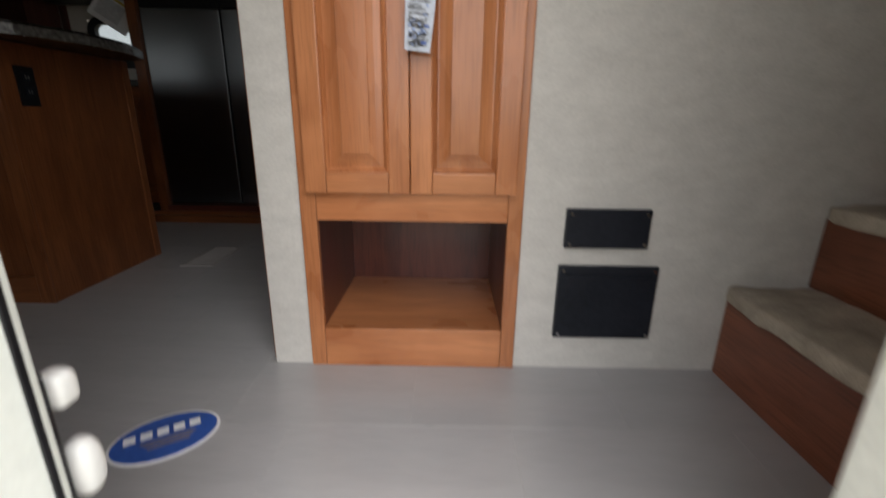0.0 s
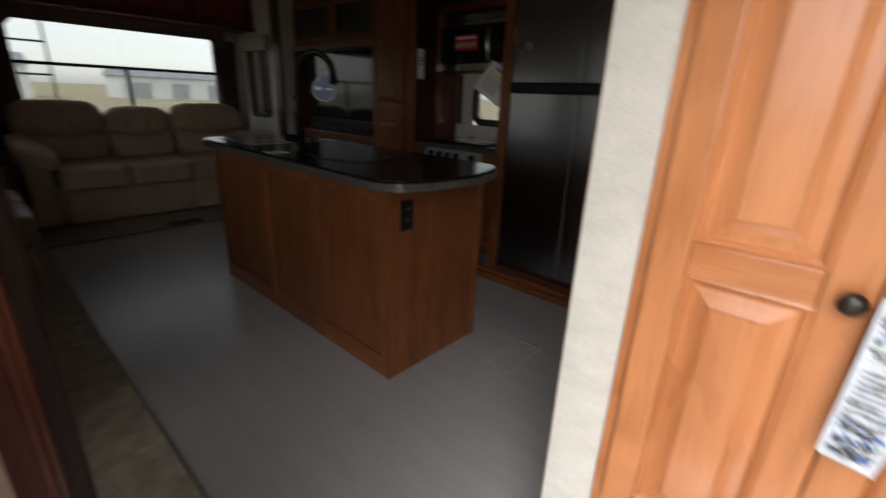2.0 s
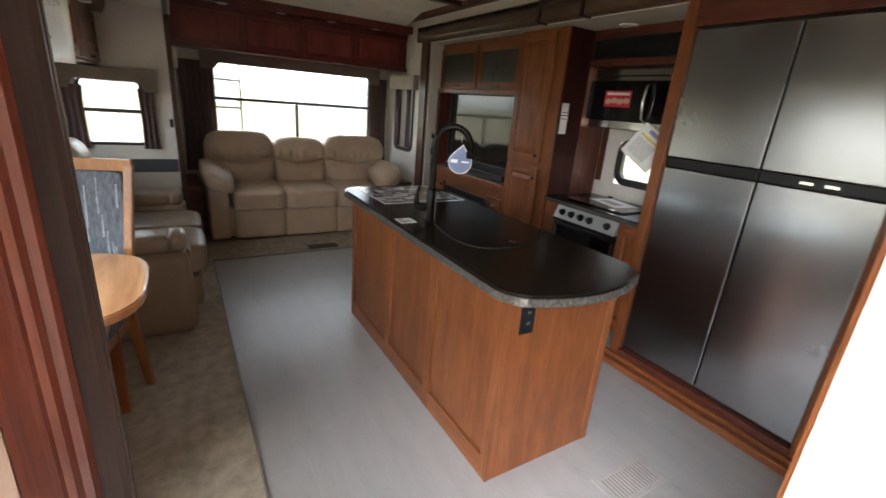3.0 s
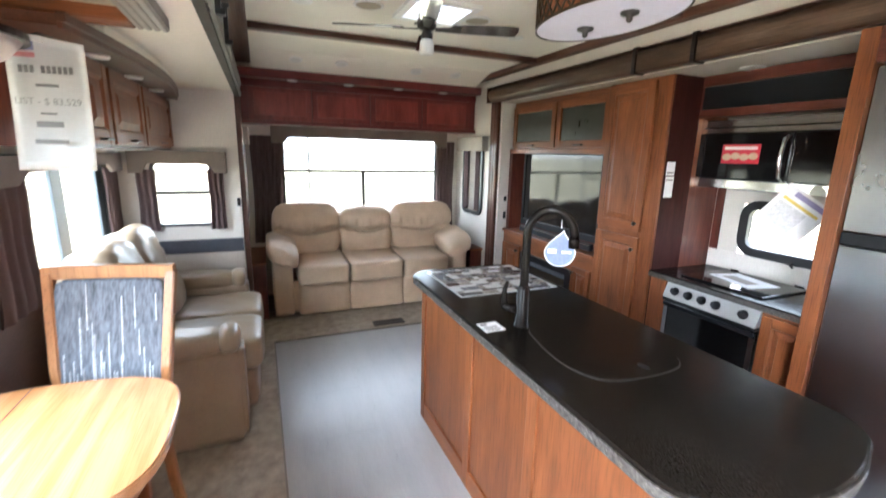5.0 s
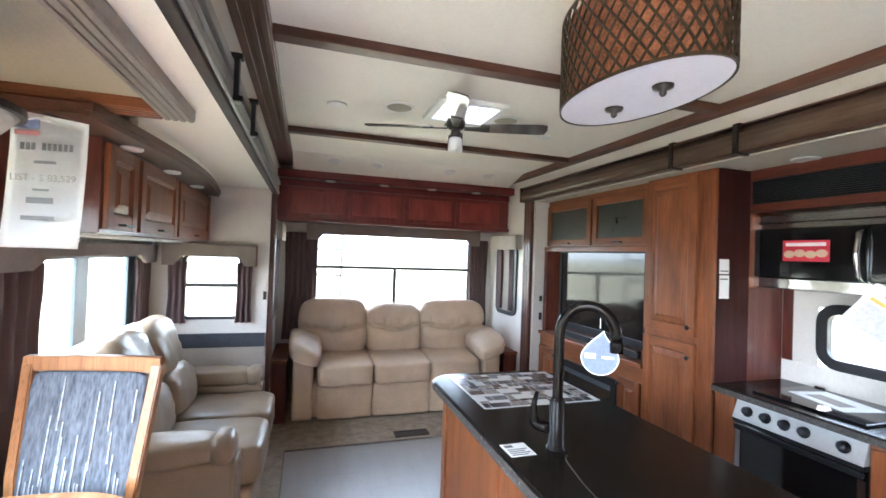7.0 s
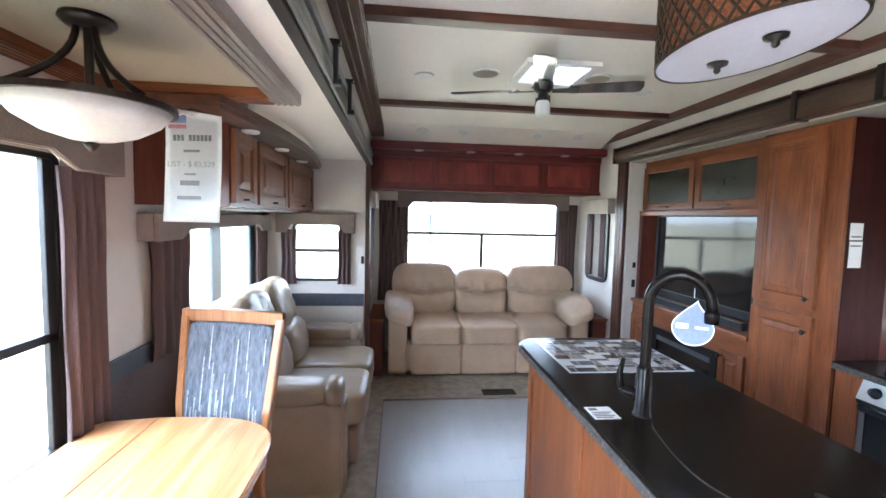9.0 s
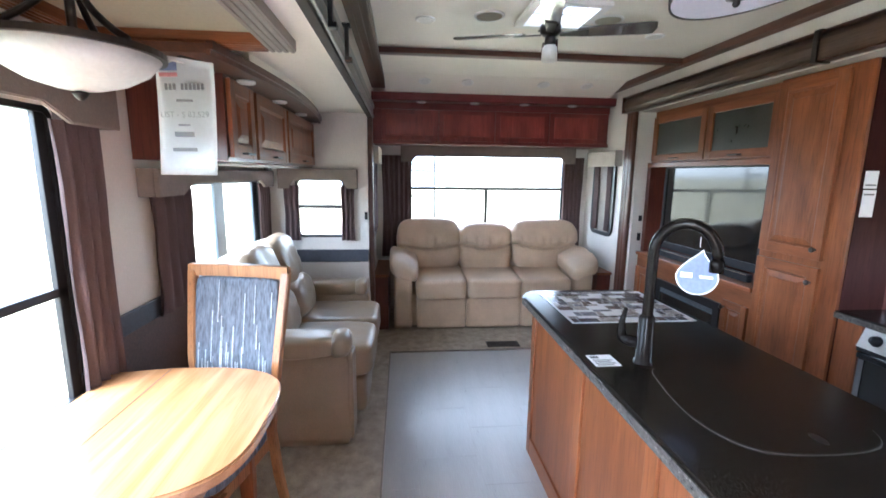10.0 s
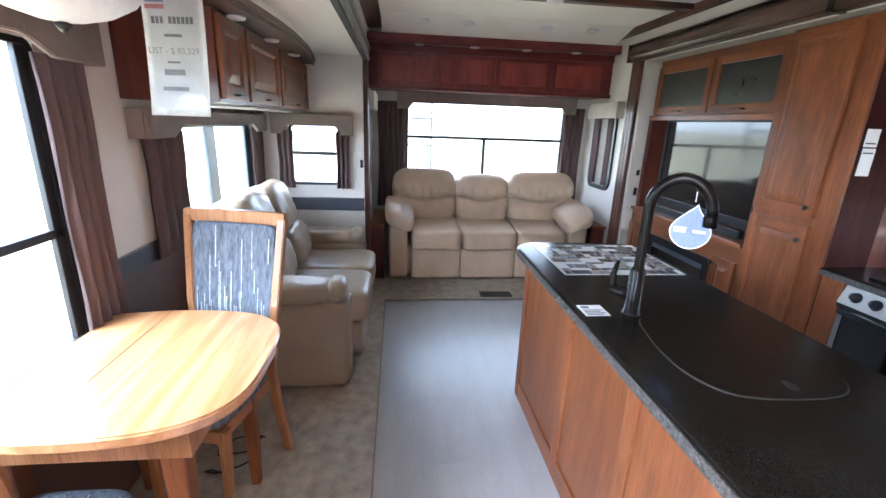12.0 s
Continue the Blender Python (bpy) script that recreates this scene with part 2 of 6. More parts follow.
# ---- building helpers ----
def thing(name, label, category, at=(0, 0, 0), group="", kind=""):
    ob = new(name)
    ob.empty_display_size = 0.05
    ob.location = at
    return tagged(ob, label, category, group, kind)


def mesh_of(bm, mat, smooth=False):
    bmesh.ops.recalc_face_normals(bm, faces=bm.faces)
    me = bpy.data.meshes.new("mesh")
    for f in bm.faces:
        f.smooth = smooth
    bm.to_mesh(me)
    bm.free()
    me.materials.append(mat)
    return me


def part(name, bm, mat, parent, label="", smooth=False):
    """One mesh, in world places, under a thing or a part."""
    me = bm if isinstance(bm, bpy.types.Mesh) else mesh_of(bm, mat, smooth)
    ob = new(name, me)
    ob.parent = parent
    if parent.parent is None:
        ob.location = -parent.location
    if label:
        ob["label"] = label
    return ob


def solo(name, bm, mat, label, category, group="", kind="", smooth=False):
    """A thing that is one mesh."""
    return tagged(new(name, mesh_of(bm, mat, smooth)), label, category, group, kind)


def box(x0, y0, z0, x1, y1, z1, bevel=0.0, bm=None, seg=2):
    own = bm is None
    b = bmesh.new()
    bmesh.ops.create_cube(b, size=1)
    bmesh.ops.scale(b, vec=(abs(x1 - x0), abs(y1 - y0), abs(z1 - z0)), verts=b.verts)
    bmesh.ops.translate(b, vec=((x0 + x1) / 2, (y0 + y1) / 2, (z0 + z1) / 2), verts=b.verts)
    if bevel:
        bmesh.ops.bevel(b, geom=b.edges[:], offset=bevel, segments=seg, profile=0.6, affect="EDGES")
    if own:
        return b
    join(bm, b)
    return bm


def join(bm, other):
    me = bpy.data.meshes.new("tmp")
    other.to_mesh(me)
    other.free()
    bm.from_mesh(me)
    bpy.data.meshes.remove(me)
    return bm


def boxes(*rows, bevel=0.0):
    bm = bmesh.new()
    for r in rows:
        box(*r, bevel=bevel, bm=bm)
    return bm


def turned(bm, m):
    bmesh.ops.transform(bm, matrix=m, verts=bm.verts)
    return bm


def disc(x, y, z, r, h, seg=32, r2=None, bevel=0.0):
    """An upright drum, z its foot."""
    bm = bmesh.new()
    bmesh.ops.create_cone(bm, cap_ends=True, segments=seg, radius1=r, radius2=r if r2 is None else r2, depth=h)
    if bevel:
        bmesh.ops.bevel(bm, geom=[e for e in bm.edges if len(e.link_faces) == 2 and any(len(f.verts) > 4 for f in e.link_faces)], offset=bevel, segments=2, affect="EDGES")
    bmesh.ops.translate(bm, vec=(x, y, z + h / 2), verts=bm.verts)
    return bm


def rod(points, r, seg=10):
    """A round bar along a line of places."""
    bm = bmesh.new()
    pts = [Vector(p) for p in points]
    rings = []
    side = None
    for i, p in enumerate(pts):
        d = (pts[min(i + 1, len(pts) - 1)] - pts[max(i - 1, 0)]).normalized()
        if side is None:
            side = d.orthogonal().normalized()
        side = (side - d * side.dot(d)).normalized()
        up = d.cross(side)
        rr = r[i] if isinstance(r, (list, tuple)) else r
        rings.append([bm.verts.new(p + (side * math.cos(a) + up * math.sin(a)) * rr) for a in (2 * math.pi * k / seg for k in range(seg))])
    for a, b in zip(rings, rings[1:]):
        for k in range(seg):
            bm.faces.new((a[k], a[(k + 1) % seg], b[(k + 1) % seg], b[k]))
    bm.faces.new(rings[0])
    bm.faces.new(rings[-1])
    return bm


def lathe(profile, x=0, y=0, z=0, seg=32):
    """A turned body from (radius, height) rows."""
    bm = bmesh.new()
    rings = [[bm.verts.new((x + r * math.cos(a), y + r * math.sin(a), z + h)) for a in (2 * math.pi * k / seg for k in range(seg))] for r, h in profile]
    for a, b in zip(rings, rings[1:]):
        for k in range(seg):
            bm.faces.new((a[k], a[(k + 1) % seg], b[(k + 1) % seg], b[k]))
    bm.faces.new(rings[0])
    bm.faces.new(rings[-1])
    return bm


def plate(outline, axis, a, b, bevel=0.0):
    """A flat outline, given in the two other axes, thick from a to b along axis 0, 1 or 2."""
    bm = bmesh.new()

    def put(u, v, w):
        return {0: (w, u, v), 1: (u, w, v), 2: (u, v, w)}[axis]
    lo = [bm.verts.new(put(u, v, a)) for u, v in outline]
    hi = [bm.verts.new(put(u, v, b)) for u, v in outline]
    bm.faces.new(lo)
    bm.faces.new(hi)
    n = len(outline)
    for i in range(n):
        bm.faces.new((lo[i], lo[(i + 1) % n], hi[(i + 1) % n], hi[i]))
    bmesh.ops.recalc_face_normals(bm, faces=bm.faces)
    if bevel:
        rim = [e for e in bm.edges if any(len(f.verts) > 4 for f in e.link_faces)] or bm.edges[:]
        bmesh.ops.bevel(bm, geom=rim, offset=bevel, segments=3, affect="EDGES")
    return bm


def ring(outer, inner, axis, a, b):
    """A frame between two outlines of the same count."""
    bm = bmesh.new()

    def put(u, v, w):
        return {0: (w, u, v), 1: (u, w, v), 2: (u, v, w)}[axis]
    rows = [[bm.verts.new(put(u, v, w)) for u, v in o] for o, w in ((outer, a), (outer, b), (inner, b), (inner, a))]
    n = len(outer)
    for k in range(4):
        p, q = rows[k], rows[(k + 1) % 4]
        for i in range(n):
            bm.faces.new((p[i], p[(i + 1) % n], q[(i + 1) % n], q[i]))
    return bm


def rounded(u0, v0, u1, v1, r, n=5):
    pts = []
    for cu, cv, s in ((u1 - r, v1 - r, 0), (u0 + r, v1 - r, 90), (u0 + r, v0 + r, 180), (u1 - r, v0 + r, 270)):
        for k in range(n + 1):
            a = radians(s + 90 * k / n)
            pts.append((cu + r * math.cos(a), cv + r * math.sin(a)))
    return pts


def cushion(x0, y0, z0, x1, y1, z1, power=5.0, cuts=9, puff=0.0, wrinkle=0.0, seed=0.0, lean=None):
    """A stuffed body: a rounded box with full faces, soft creases, and leaning if told (place, turn)."""
    bm = bmesh.new()
    bmesh.ops.create_cube(bm, size=2)
    bmesh.ops.subdivide_edges(bm, edges=bm.edges[:], cuts=cuts, use_grid_fill=True)
    c = Vector(((x0 + x1) / 2, (y0 + y1) / 2, (z0 + z1) / 2))
    h = Vector(((x1 - x0) / 2, (y1 - y0) / 2, (z1 - z0) / 2))
    for v in bm.verts:
        p = v.co
        n = (abs(p.x) ** power + abs(p.y) ** power + abs(p.z) ** power) ** (1 / power)
        q = p / n
        f = 1 + puff * (1 - q.x ** 2) * (1 - q.y ** 2) + puff * (1 - q.z ** 2) * (1 - q.y ** 2) + puff * (1 - q.z ** 2) * (1 - q.x ** 2)
        w = Vector((q.x * h.x, q.y * h.y, q.z * h.z)) * f
        if wrinkle:
            s = (w + c) * 9 + Vector((seed, seed * 2, 0))
            w += q.normalized() * wrinkle * (noise.noise(s) + 0.6 * noise.noise(s * 2.3))
        v.co = w + c
    if lean:
        m = lean
        bmesh.ops.transform(bm, matrix=Matrix.Translation(c) @ m @ Matrix.Translation(-c), verts=bm.verts)
    return bm


def fluted(x0, y0, z0, x1, y1, z1, along, across, grooves=3, depth=0.006):
    """A straight moulding with round grooves on the faces across it."""
    rows = [(x0, y0, z0, x1, y1, z1)]
    bm = boxes(*rows, bevel=0.003)
    lo, hi = [x0, y0, z0], [x1, y1, z1]
    span = hi[across] - lo[across]
    for k in range(grooves):
        a, b = lo[:], hi[:]
        a[across] = lo[across] + span * (k + 0.18) / grooves
        b[across] = lo[across] + span * (k + 0.82) / grooves
        for ax in range(3):
            if ax not in (along, across):
                a[ax] -= depth
                b[ax] += depth
        a[along] += 0.002
        b[along] -= 0.002
        box(*a, *b, bevel=depth * 0.8, bm=bm)
    return bm


def panel_door(parent, name, axis, face, u0, v0, u1, v1, mats, out=-1, knob=None, rails=None, glass_mat=None, pull=None, label=""):
    """A raised-panel cabinet door: stiles, rails and one panel per field, standing proud of face.
    axis is the face's normal (0 or 1), out the side to which it looks; rails are the fields' heights."""
    mz, mh = mats
    t = 0.02

    def bx(a0, b0, a1, b1, d0, d1, bevel=0.003):
        lo, hi = sorted((face + out * d0, face + out * d1))
        return box(lo, a0, b0, hi, a1, b1, bevel) if axis == 0 else box(a0, lo, b0, a1, hi, b1, bevel)
    s = min(0.055, (u1 - u0) * 0.2)
    fields = rails or [(v0, v1)]
    left = part(name, bx(u0, v0, u0 + s, v1, 0, t), mz, parent, label)
    part("stile", bx(u1 - s, v0, u1, v1, 0, t), mz, left)
    edges = [v0] + [v for f in fields for v in f][1:-1] + [v1]
    spans = [(v0, v0 + s)] + [(edges[i] - s / 2, edges[i] + s / 2) for i in range(2, len(edges) - 1, 2)] + [(v1 - s, v1)]
    for a, b in spans:
        part("rail", bx(u0 + s + 0.0006, a, u1 - s - 0.0006, b, 0, t - 0.001), mh, left)
    for (a0, a1), (b0, b1) in zip(spans, spans[1:]):
        if glass_mat:
            part("pane", bx(u0 + s, a1, u1 - s, b0, 0, 0.006, 0), glass_mat, left, "dark mesh glass pane")
        else:
            p = bx(u0 + s - 0.001, a1 - 0.001, u1 - s + 0.001, b0 + 0.001, 0, 0.007, 0)
            part("panel_ground", p, mz, left)
            i = min(0.03, (u1 - u0) * 0.1)
            bm = bmesh.new()
            loops = []
            for inset, d in ((0.0, 0.0065), (0.0, 0.0155), (0.004, 0.0175), (0.009, 0.0135), (0.012, 0.0085), (0.016, 0.0085), (0.016 + i * 0.5, 0.0115), (0.016 + i, 0.0165), (0.018 + i, 0.0192)):
                w = face + out * d
                c0, c1, c2, c3 = u0 + s - 0.0005 + inset, a1 - 0.0005 + inset, u1 - s + 0.0005 - inset, b0 + 0.0005 - inset
                loops.append([bm.verts.new((w, u, v) if axis == 0 else (u, w, v)) for u, v in ((c0, c1), (c2, c1), (c2, c3), (c0, c3))])
            for lo_, hi_ in zip(loops, loops[1:]):
                for k in range(4):
                    bm.faces.new((lo_[k], lo_[(k + 1) % 4], hi_[(k + 1) % 4], hi_[k]))
            bm.faces.new(loops[-1])
            part("raised_panel", bm, mz, left)
    if knob:
        u, v = knob
        bm = lathe([(0.004, 0), (0.006, 0.002), (0.005, 0.016), (0.013, 0.020), (0.015, 0.026), (0.010, 0.032), (0.003, 0.034)], seg=14)
        m = Matrix.Rotation(radians(90 * (1 if out < 0 else -1)), 4, "X") if axis == 1 else Matrix.Rotation(radians(90 * out), 4, "Y")
        turned(bm, m)
        w = face + out * t
        bmesh.ops.translate(bm, vec=(w, u, v) if axis == 0 else (u, w, v), verts=bm.verts)
        part("knob", bm, bronze, left, "dark bronze knob", True)
    if pull:
        u, v = pull
        d0 = face + out * t
        pts = [(-0.045, 0), (-0.045, 0.022), (0.045, 0.022), (0.045, 0)]
        part("pull", rod([(d0 + out * d, u + a, v) if axis == 0 else (u + a, d0 + out * d, v) for a, d in pts], 0.005, 8), bronze, left, "dark bronze pull")
    return left


# ---- the shell of the trailer ----
def structure(name, bm, mat, label, category, smooth=False):
    return solo(name, bm, mat, label, category, kind="structure", smooth=smooth)


structure("ground", plate([(2500 * math.cos(2 * math.pi * k / 64), 2500 * math.sin(2 * math.pi * k / 64)) for k in range(64)], 2, -1.3, -0.92), grass_mat,
          "dry tan grass of a flat open lot", "ground")
floor = structure("floor", boxes((-5.60, 0.74, -0.08, -0.62, 3.84, -0.0006), (-0.62, 0.66, -0.08, 2.3, 3.84, -0.0006), (-4.55, -0.12, -0.08, -0.62, 0.74, -0.0006)), grout, "grey vinyl tile floor with pale joints", "floor")
# carpet round the vinyl
structure("carpet", boxes((-5.56, 0.80, -0.004, -4.27, 3.17, 0.010), (-4.268, -0.02, -0.004, -0.70, 0.975, 0.010)), carpet_mat, "beige cut-pile carpet beside the vinyl tiles", "carpet")
structure("carpet_strip", boxes((-4.275, 0.972, 0.0, -4.262, 3.16, 0.013), (-4.262, 0.972, 0.0, -0.74, 0.982, 0.013), bevel=0.002), trim_grey, "thin pale transition strip along the carpet edge", "trim")

# door-side wall with the entry door and the slide-out's opening
structure("wall_south", boxes((-5.60, 0.74, 0, -4.52, 0.80, 2.40), (-4.52, 0.74, 2.06, -0.68, 0.80, 2.40), (-0.655, 0.74, 2.30, 2.3, 0.80, 2.40)), wallpaper_warm, "cream linen wallpaper wall over the slide-out", "wall")
structure("wall_door", boxes((-0.655, 0.60, -0.08, -0.217, 0.66, 2.36), (-0.217, 0.60, 1.90, 0.518, 0.66, 2.36), (0.518, 0.60, -0.08, 2.3, 0.66, 2.36), (-0.655, 0.66, 2.30, 2.3, 0.738, 2.36)), wallpaper_warm,
          "cream linen wallpaper wall beside the entry door", "wall")
structure("wall_entry", boxes((-0.325, 1.41, 0, -0.222, 1.47, 2.36), (0.328, 1.41, 0, 2.3, 1.47, 2.36), (-0.222, 1.41, 1.95, 0.328, 1.47, 2.36)), wallpaper, "pale grey woven wallpaper wall of the entry", "wall")
structure("wall_bath", box(-0.325, 1.47, 0, -0.265, 3.17, 2.36), wallpaper, "pale grey woven wallpaper wall", "wall")
structure("wall_stair", box(2.24, 0.66, 0, 2.30, 1.41, 2.36), wallpaper, "pale wall closing the stair", "wall")
structure("wall_north", boxes((-5.60, 3.17, 0, -4.52, 3.23, 2.40), (-4.52, 3.17, 2.09, -0.325, 3.23, 2.40), (-0.60, 3.17, 0, -0.325, 3.23, 2.09)), wallpaper_warm, "cream linen wallpaper wall with the kitchen slide-out", "wall")
structure("wall_rear", boxes((-5.62, 0.74, 0, -5.56, 1.17, 2.40), (-5.62, 2.895, 0, -5.56, 3.23, 2.40), (-5.62, 1.17, 0, -5.56, 2.895, 0.84), (-5.62, 1.17, 1.73, -5.56, 2.895, 2.40)),
          wallpaper_warm, "cream rear wall round the wide window", "wall")
structure("ceiling", boxes((-5.62, 0.64, 2.35, -3.31, 3.23, 2.40), (-3.01, 0.64, 2.35, 2.3, 3.23, 2.40), (-3.31, 0.64, 2.35, -3.01, 1.76, 2.40), (-3.31, 2.08, 2.35, -3.01, 3.23, 2.40)), ceiling_paint, "off-white padded vinyl ceiling", "ceiling")

# dinette slide-out
structure("slide_end_wall", boxes((-4.52, -0.08, 0, -4.467, 0.80, 0.97), (-4.52, -0.08, 1.46, -4.467, 0.80, 2.06), (-4.52, -0.08, 0.97, -4.467, 0.205, 1.46), (-4.52, 0.605, 0.97, -4.467, 0.80, 1.46)),
          wallpaper_warm, "cream wallpaper end wall of the slide-out", "wall")
structure("slide_outer_wall", boxes((-4.467, -0.08, 0, -0.68, -0.02, 0.72), (-4.467, -0.08, 1.70, -0.68, -0.02, 2.06), (-4.467, -0.08, 0.72, -4.25, -0.02, 1.70), (-4.25, -0.08, 0.72, -3.05, -0.02, 0.90),
                                    (-4.25, -0.08, 1.45, -3.05, -0.02, 1.70), (-3.05, -0.08, 0.72, -2.30, -0.02, 1.70), (-0.90, -0.08, 0.72, -0.68, -0.02, 1.70)), wallpaper_warm, "cream wallpaper outer wall of the slide-out", "wall")
structure("slide_near_wall", boxes((-0.68, -0.08, 0, -0.655, 0.658, 1.984)), wallpaper_warm, "cream end wall of the slide-out", "wall")
structure("slide_ceiling", boxes((-4.52, -0.08, 1.985, -0.655, 0.80, 2.0585)), ceiling_paint, "off-white ceiling of the slide-out", "ceiling")
# outer wainscot, coloured darker than the end wall's to stand for shade
structure("outer_panel", boxes((-4.4545, -0.018, 0.012, -0.70, -0.008, 0.715), (-4.4465, -0.018, 0.7151, -2.31, -0.008, 0.859)), shaded_panel, "brown panel darkened for the shade below the slide-out windows", "wainscot")
structure("wainscot", boxes((-4.465, -0.018, 0.01, -4.455, 0.795, 0.755)), wainscot, "taupe ribbed wainscot below the rail", "wainscot")
structure("chair_rail", boxes((-4.465, -0.018, 0.757, -4.448, 0.795, 0.862), (-4.448, -0.018, 0.86, -2.31, -0.004, 0.945), bevel=0.003), rail_paint, "dark charcoal chair rail", "trim")

# kitchen slide-out
structure("kitchen_back_wall", boxes((-4.52, 3.78, 0, -2.47, 3.84, 2.09), (-1.83, 3.78, 0, -0.60, 3.84, 2.09), (-2.47, 3.78, 0, -1.83, 3.84, 0.98), (-2.47, 3.78, 1.30, -1.83, 3.84, 2.09)), wallpaper_warm, "cream wall behind the stove", "wall")
structure("kitchen_end_wall", boxes((-4.575, 3.23, 0, -4.52, 3.84, 2.09), (-0.60, 3.23, 0, -0.55, 3.84, 2.09)), wallpaper_warm, "cream end wall of the kitchen slide-out", "wall")
# ceiling greyed down: the slide-out's dimmer light is put into the colour
structure("kitchen_ceiling", boxes((-4.575, 3.17, 2.062, -0.55, 3.84, 2.0895)), material("shaded_soffit_vinyl", (0.46, 0.43, 0.38), 0.6, 0, 0.05, (2, 2, 2), bump=0.15), "vinyl ceiling of the kitchen slide-out, greyed for its shade", "ceiling")

# beams and mouldings
for nm, bx_, mt in (("ceiling_beam_far", (-3.96, 0.93, 2.312, -3.89, 3.10, 2.35), beam_wood_y), ("ceiling_beam_near", (-2.60, 0.93, 2.312, -2.53, 3.10, 2.35), beam_wood_y),
                    ("ceiling_beam_entry", (-1.15, 0.93, 2.312, -1.08, 3.10, 2.35), beam_wood_y)):
    structure(nm, box(*bx_, 0.004), mt, "dark stained beam across the ceiling", "beam")
for nm, y0, y1 in (("ceiling_beam_kitchen", 3.10, 3.168), ("ceiling_beam_door_side", 0.802, 0.93)):
    structure(nm, fluted(-5.10, y0, 2.305, -0.33, y1, 2.35, 0, 1, 3, 0.004), beam_wood_x, "moulded beam along the edge of the ceiling", "beam")
sf = structure("slide_fascia", box(-4.60, 0.802, 1.955, -0.66, 0.835, 2.085, 0.003), near_black, "fluted taupe fascia over the dinette slide-out", "trim")
for z0, z1, g in ((1.966, 1.992, 0.850), (2.000, 2.032, 0.845), (2.040, 2.076, 0.854)):
    part("rib", box(-4.60, 0.8352, z0, -0.66, g, z1, 0.005), slate, sf, "pale taupe rib")
structure("slide_post_far", fluted(-4.60, 0.802, 0.01, -4.48, 0.835, 1.953, 2, 0, 3, 0.005), post_wood, "dark fluted post at the slide-out's end", "trim")
structure("slide_post_near", plate([(-0.730, 0.60), (-0.730, 0.732), (-0.722, 0.732), (-0.720, 0.727), (-0.716, 0.727), (-0.714, 0.732), (-0.706, 0.732), (-0.700, 0.726), (-0.700, 0.60)], 2, 0.0, 1.953), near_black, "dark fluted post at the slide-out's end", "trim")
structure("slide_casing", plate([(-0.6985, 0.661), (-0.655, 0.661), (-0.655, 0.684), (-0.659, 0.688), (-0.668, 0.689), (-0.671, 0.695), (-0.683, 0.698), (-0.686, 0.705), (-0.6985, 0.708)], 2, 0.0, 1.953), mahogany, "reddish cherry casing beside the dark slide-out post", "trim")
kf = structure("kitchen_fascia", plate([(3.168, 2.075), (3.135, 2.075), (3.118, 2.088), (3.102, 2.11), (3.097, 2.14), (3.102, 2.168), (3.118, 2.19), (3.135, 2.203), (3.168, 2.203)], 0, -4.70, -0.33), fascia_brown, "half-round taupe-brown fascia over the kitchen slide-out", "trim")
for z0, z1 in ((2.0695, 2.0745), (2.2035, 2.211)):
    part("dark_edge", box(-4.705, 3.10, z0, -0.33, 3.168, z1, 0.001), post_wood, kf)
part("end_cap", box(-4.715, 3.09, 2.068, -4.7005, 3.168, 2.212, 0.002), post_wood, kf)
structure("kitchen_post", fluted(-4.70, 3.14, 0.0, -4.55, 3.168, 2.073, 2, 0, 3, 0.004), post_wood, "dark fluted wood post beside the kitchen", "trim")
structure("entry_corner_trim", boxes((-0.336, 1.428, 0.0, -0.3265, 1.485, 2.34), bevel=0.003), cherry, "wooden corner trim on the entry wall", "trim")
structure("ceiling_cove", plate([(-5.555, 2.3495), (-5.555, 2.253), (-4.985, 2.253), (-4.66, 2.3495)], 1, 0.935, 3.095), ceiling_paint, "off-white ceiling cove above the rear cabinets", "ceiling")


# ---- entry ----
def entry_cabinet():
    x0, x1, f = -0.222, 0.328, 1.40
    c = thing("pantry_cabinet", "cherry pantry cabinet lightened for the door's light, with raised-panel doors and open niche", "cabinet", (0.05, 1.6, 0))
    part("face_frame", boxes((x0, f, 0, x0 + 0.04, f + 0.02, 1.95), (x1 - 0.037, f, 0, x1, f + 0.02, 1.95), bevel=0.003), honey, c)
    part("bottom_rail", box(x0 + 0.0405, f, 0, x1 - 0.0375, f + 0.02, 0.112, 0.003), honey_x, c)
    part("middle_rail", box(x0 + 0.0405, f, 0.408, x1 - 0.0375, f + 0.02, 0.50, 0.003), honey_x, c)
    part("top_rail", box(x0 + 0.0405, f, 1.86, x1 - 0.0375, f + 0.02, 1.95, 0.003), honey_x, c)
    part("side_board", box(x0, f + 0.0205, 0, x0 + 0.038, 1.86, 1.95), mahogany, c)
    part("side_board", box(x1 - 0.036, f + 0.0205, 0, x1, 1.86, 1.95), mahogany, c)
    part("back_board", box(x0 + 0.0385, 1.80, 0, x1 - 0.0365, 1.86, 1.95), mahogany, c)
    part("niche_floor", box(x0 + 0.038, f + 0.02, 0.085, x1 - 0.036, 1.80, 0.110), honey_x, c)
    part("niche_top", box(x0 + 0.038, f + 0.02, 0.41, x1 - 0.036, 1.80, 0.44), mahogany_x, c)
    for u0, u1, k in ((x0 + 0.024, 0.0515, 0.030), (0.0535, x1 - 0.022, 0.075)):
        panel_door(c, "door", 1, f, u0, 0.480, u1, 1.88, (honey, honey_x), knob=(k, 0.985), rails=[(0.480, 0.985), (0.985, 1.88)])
    return c


entry_cabinet()

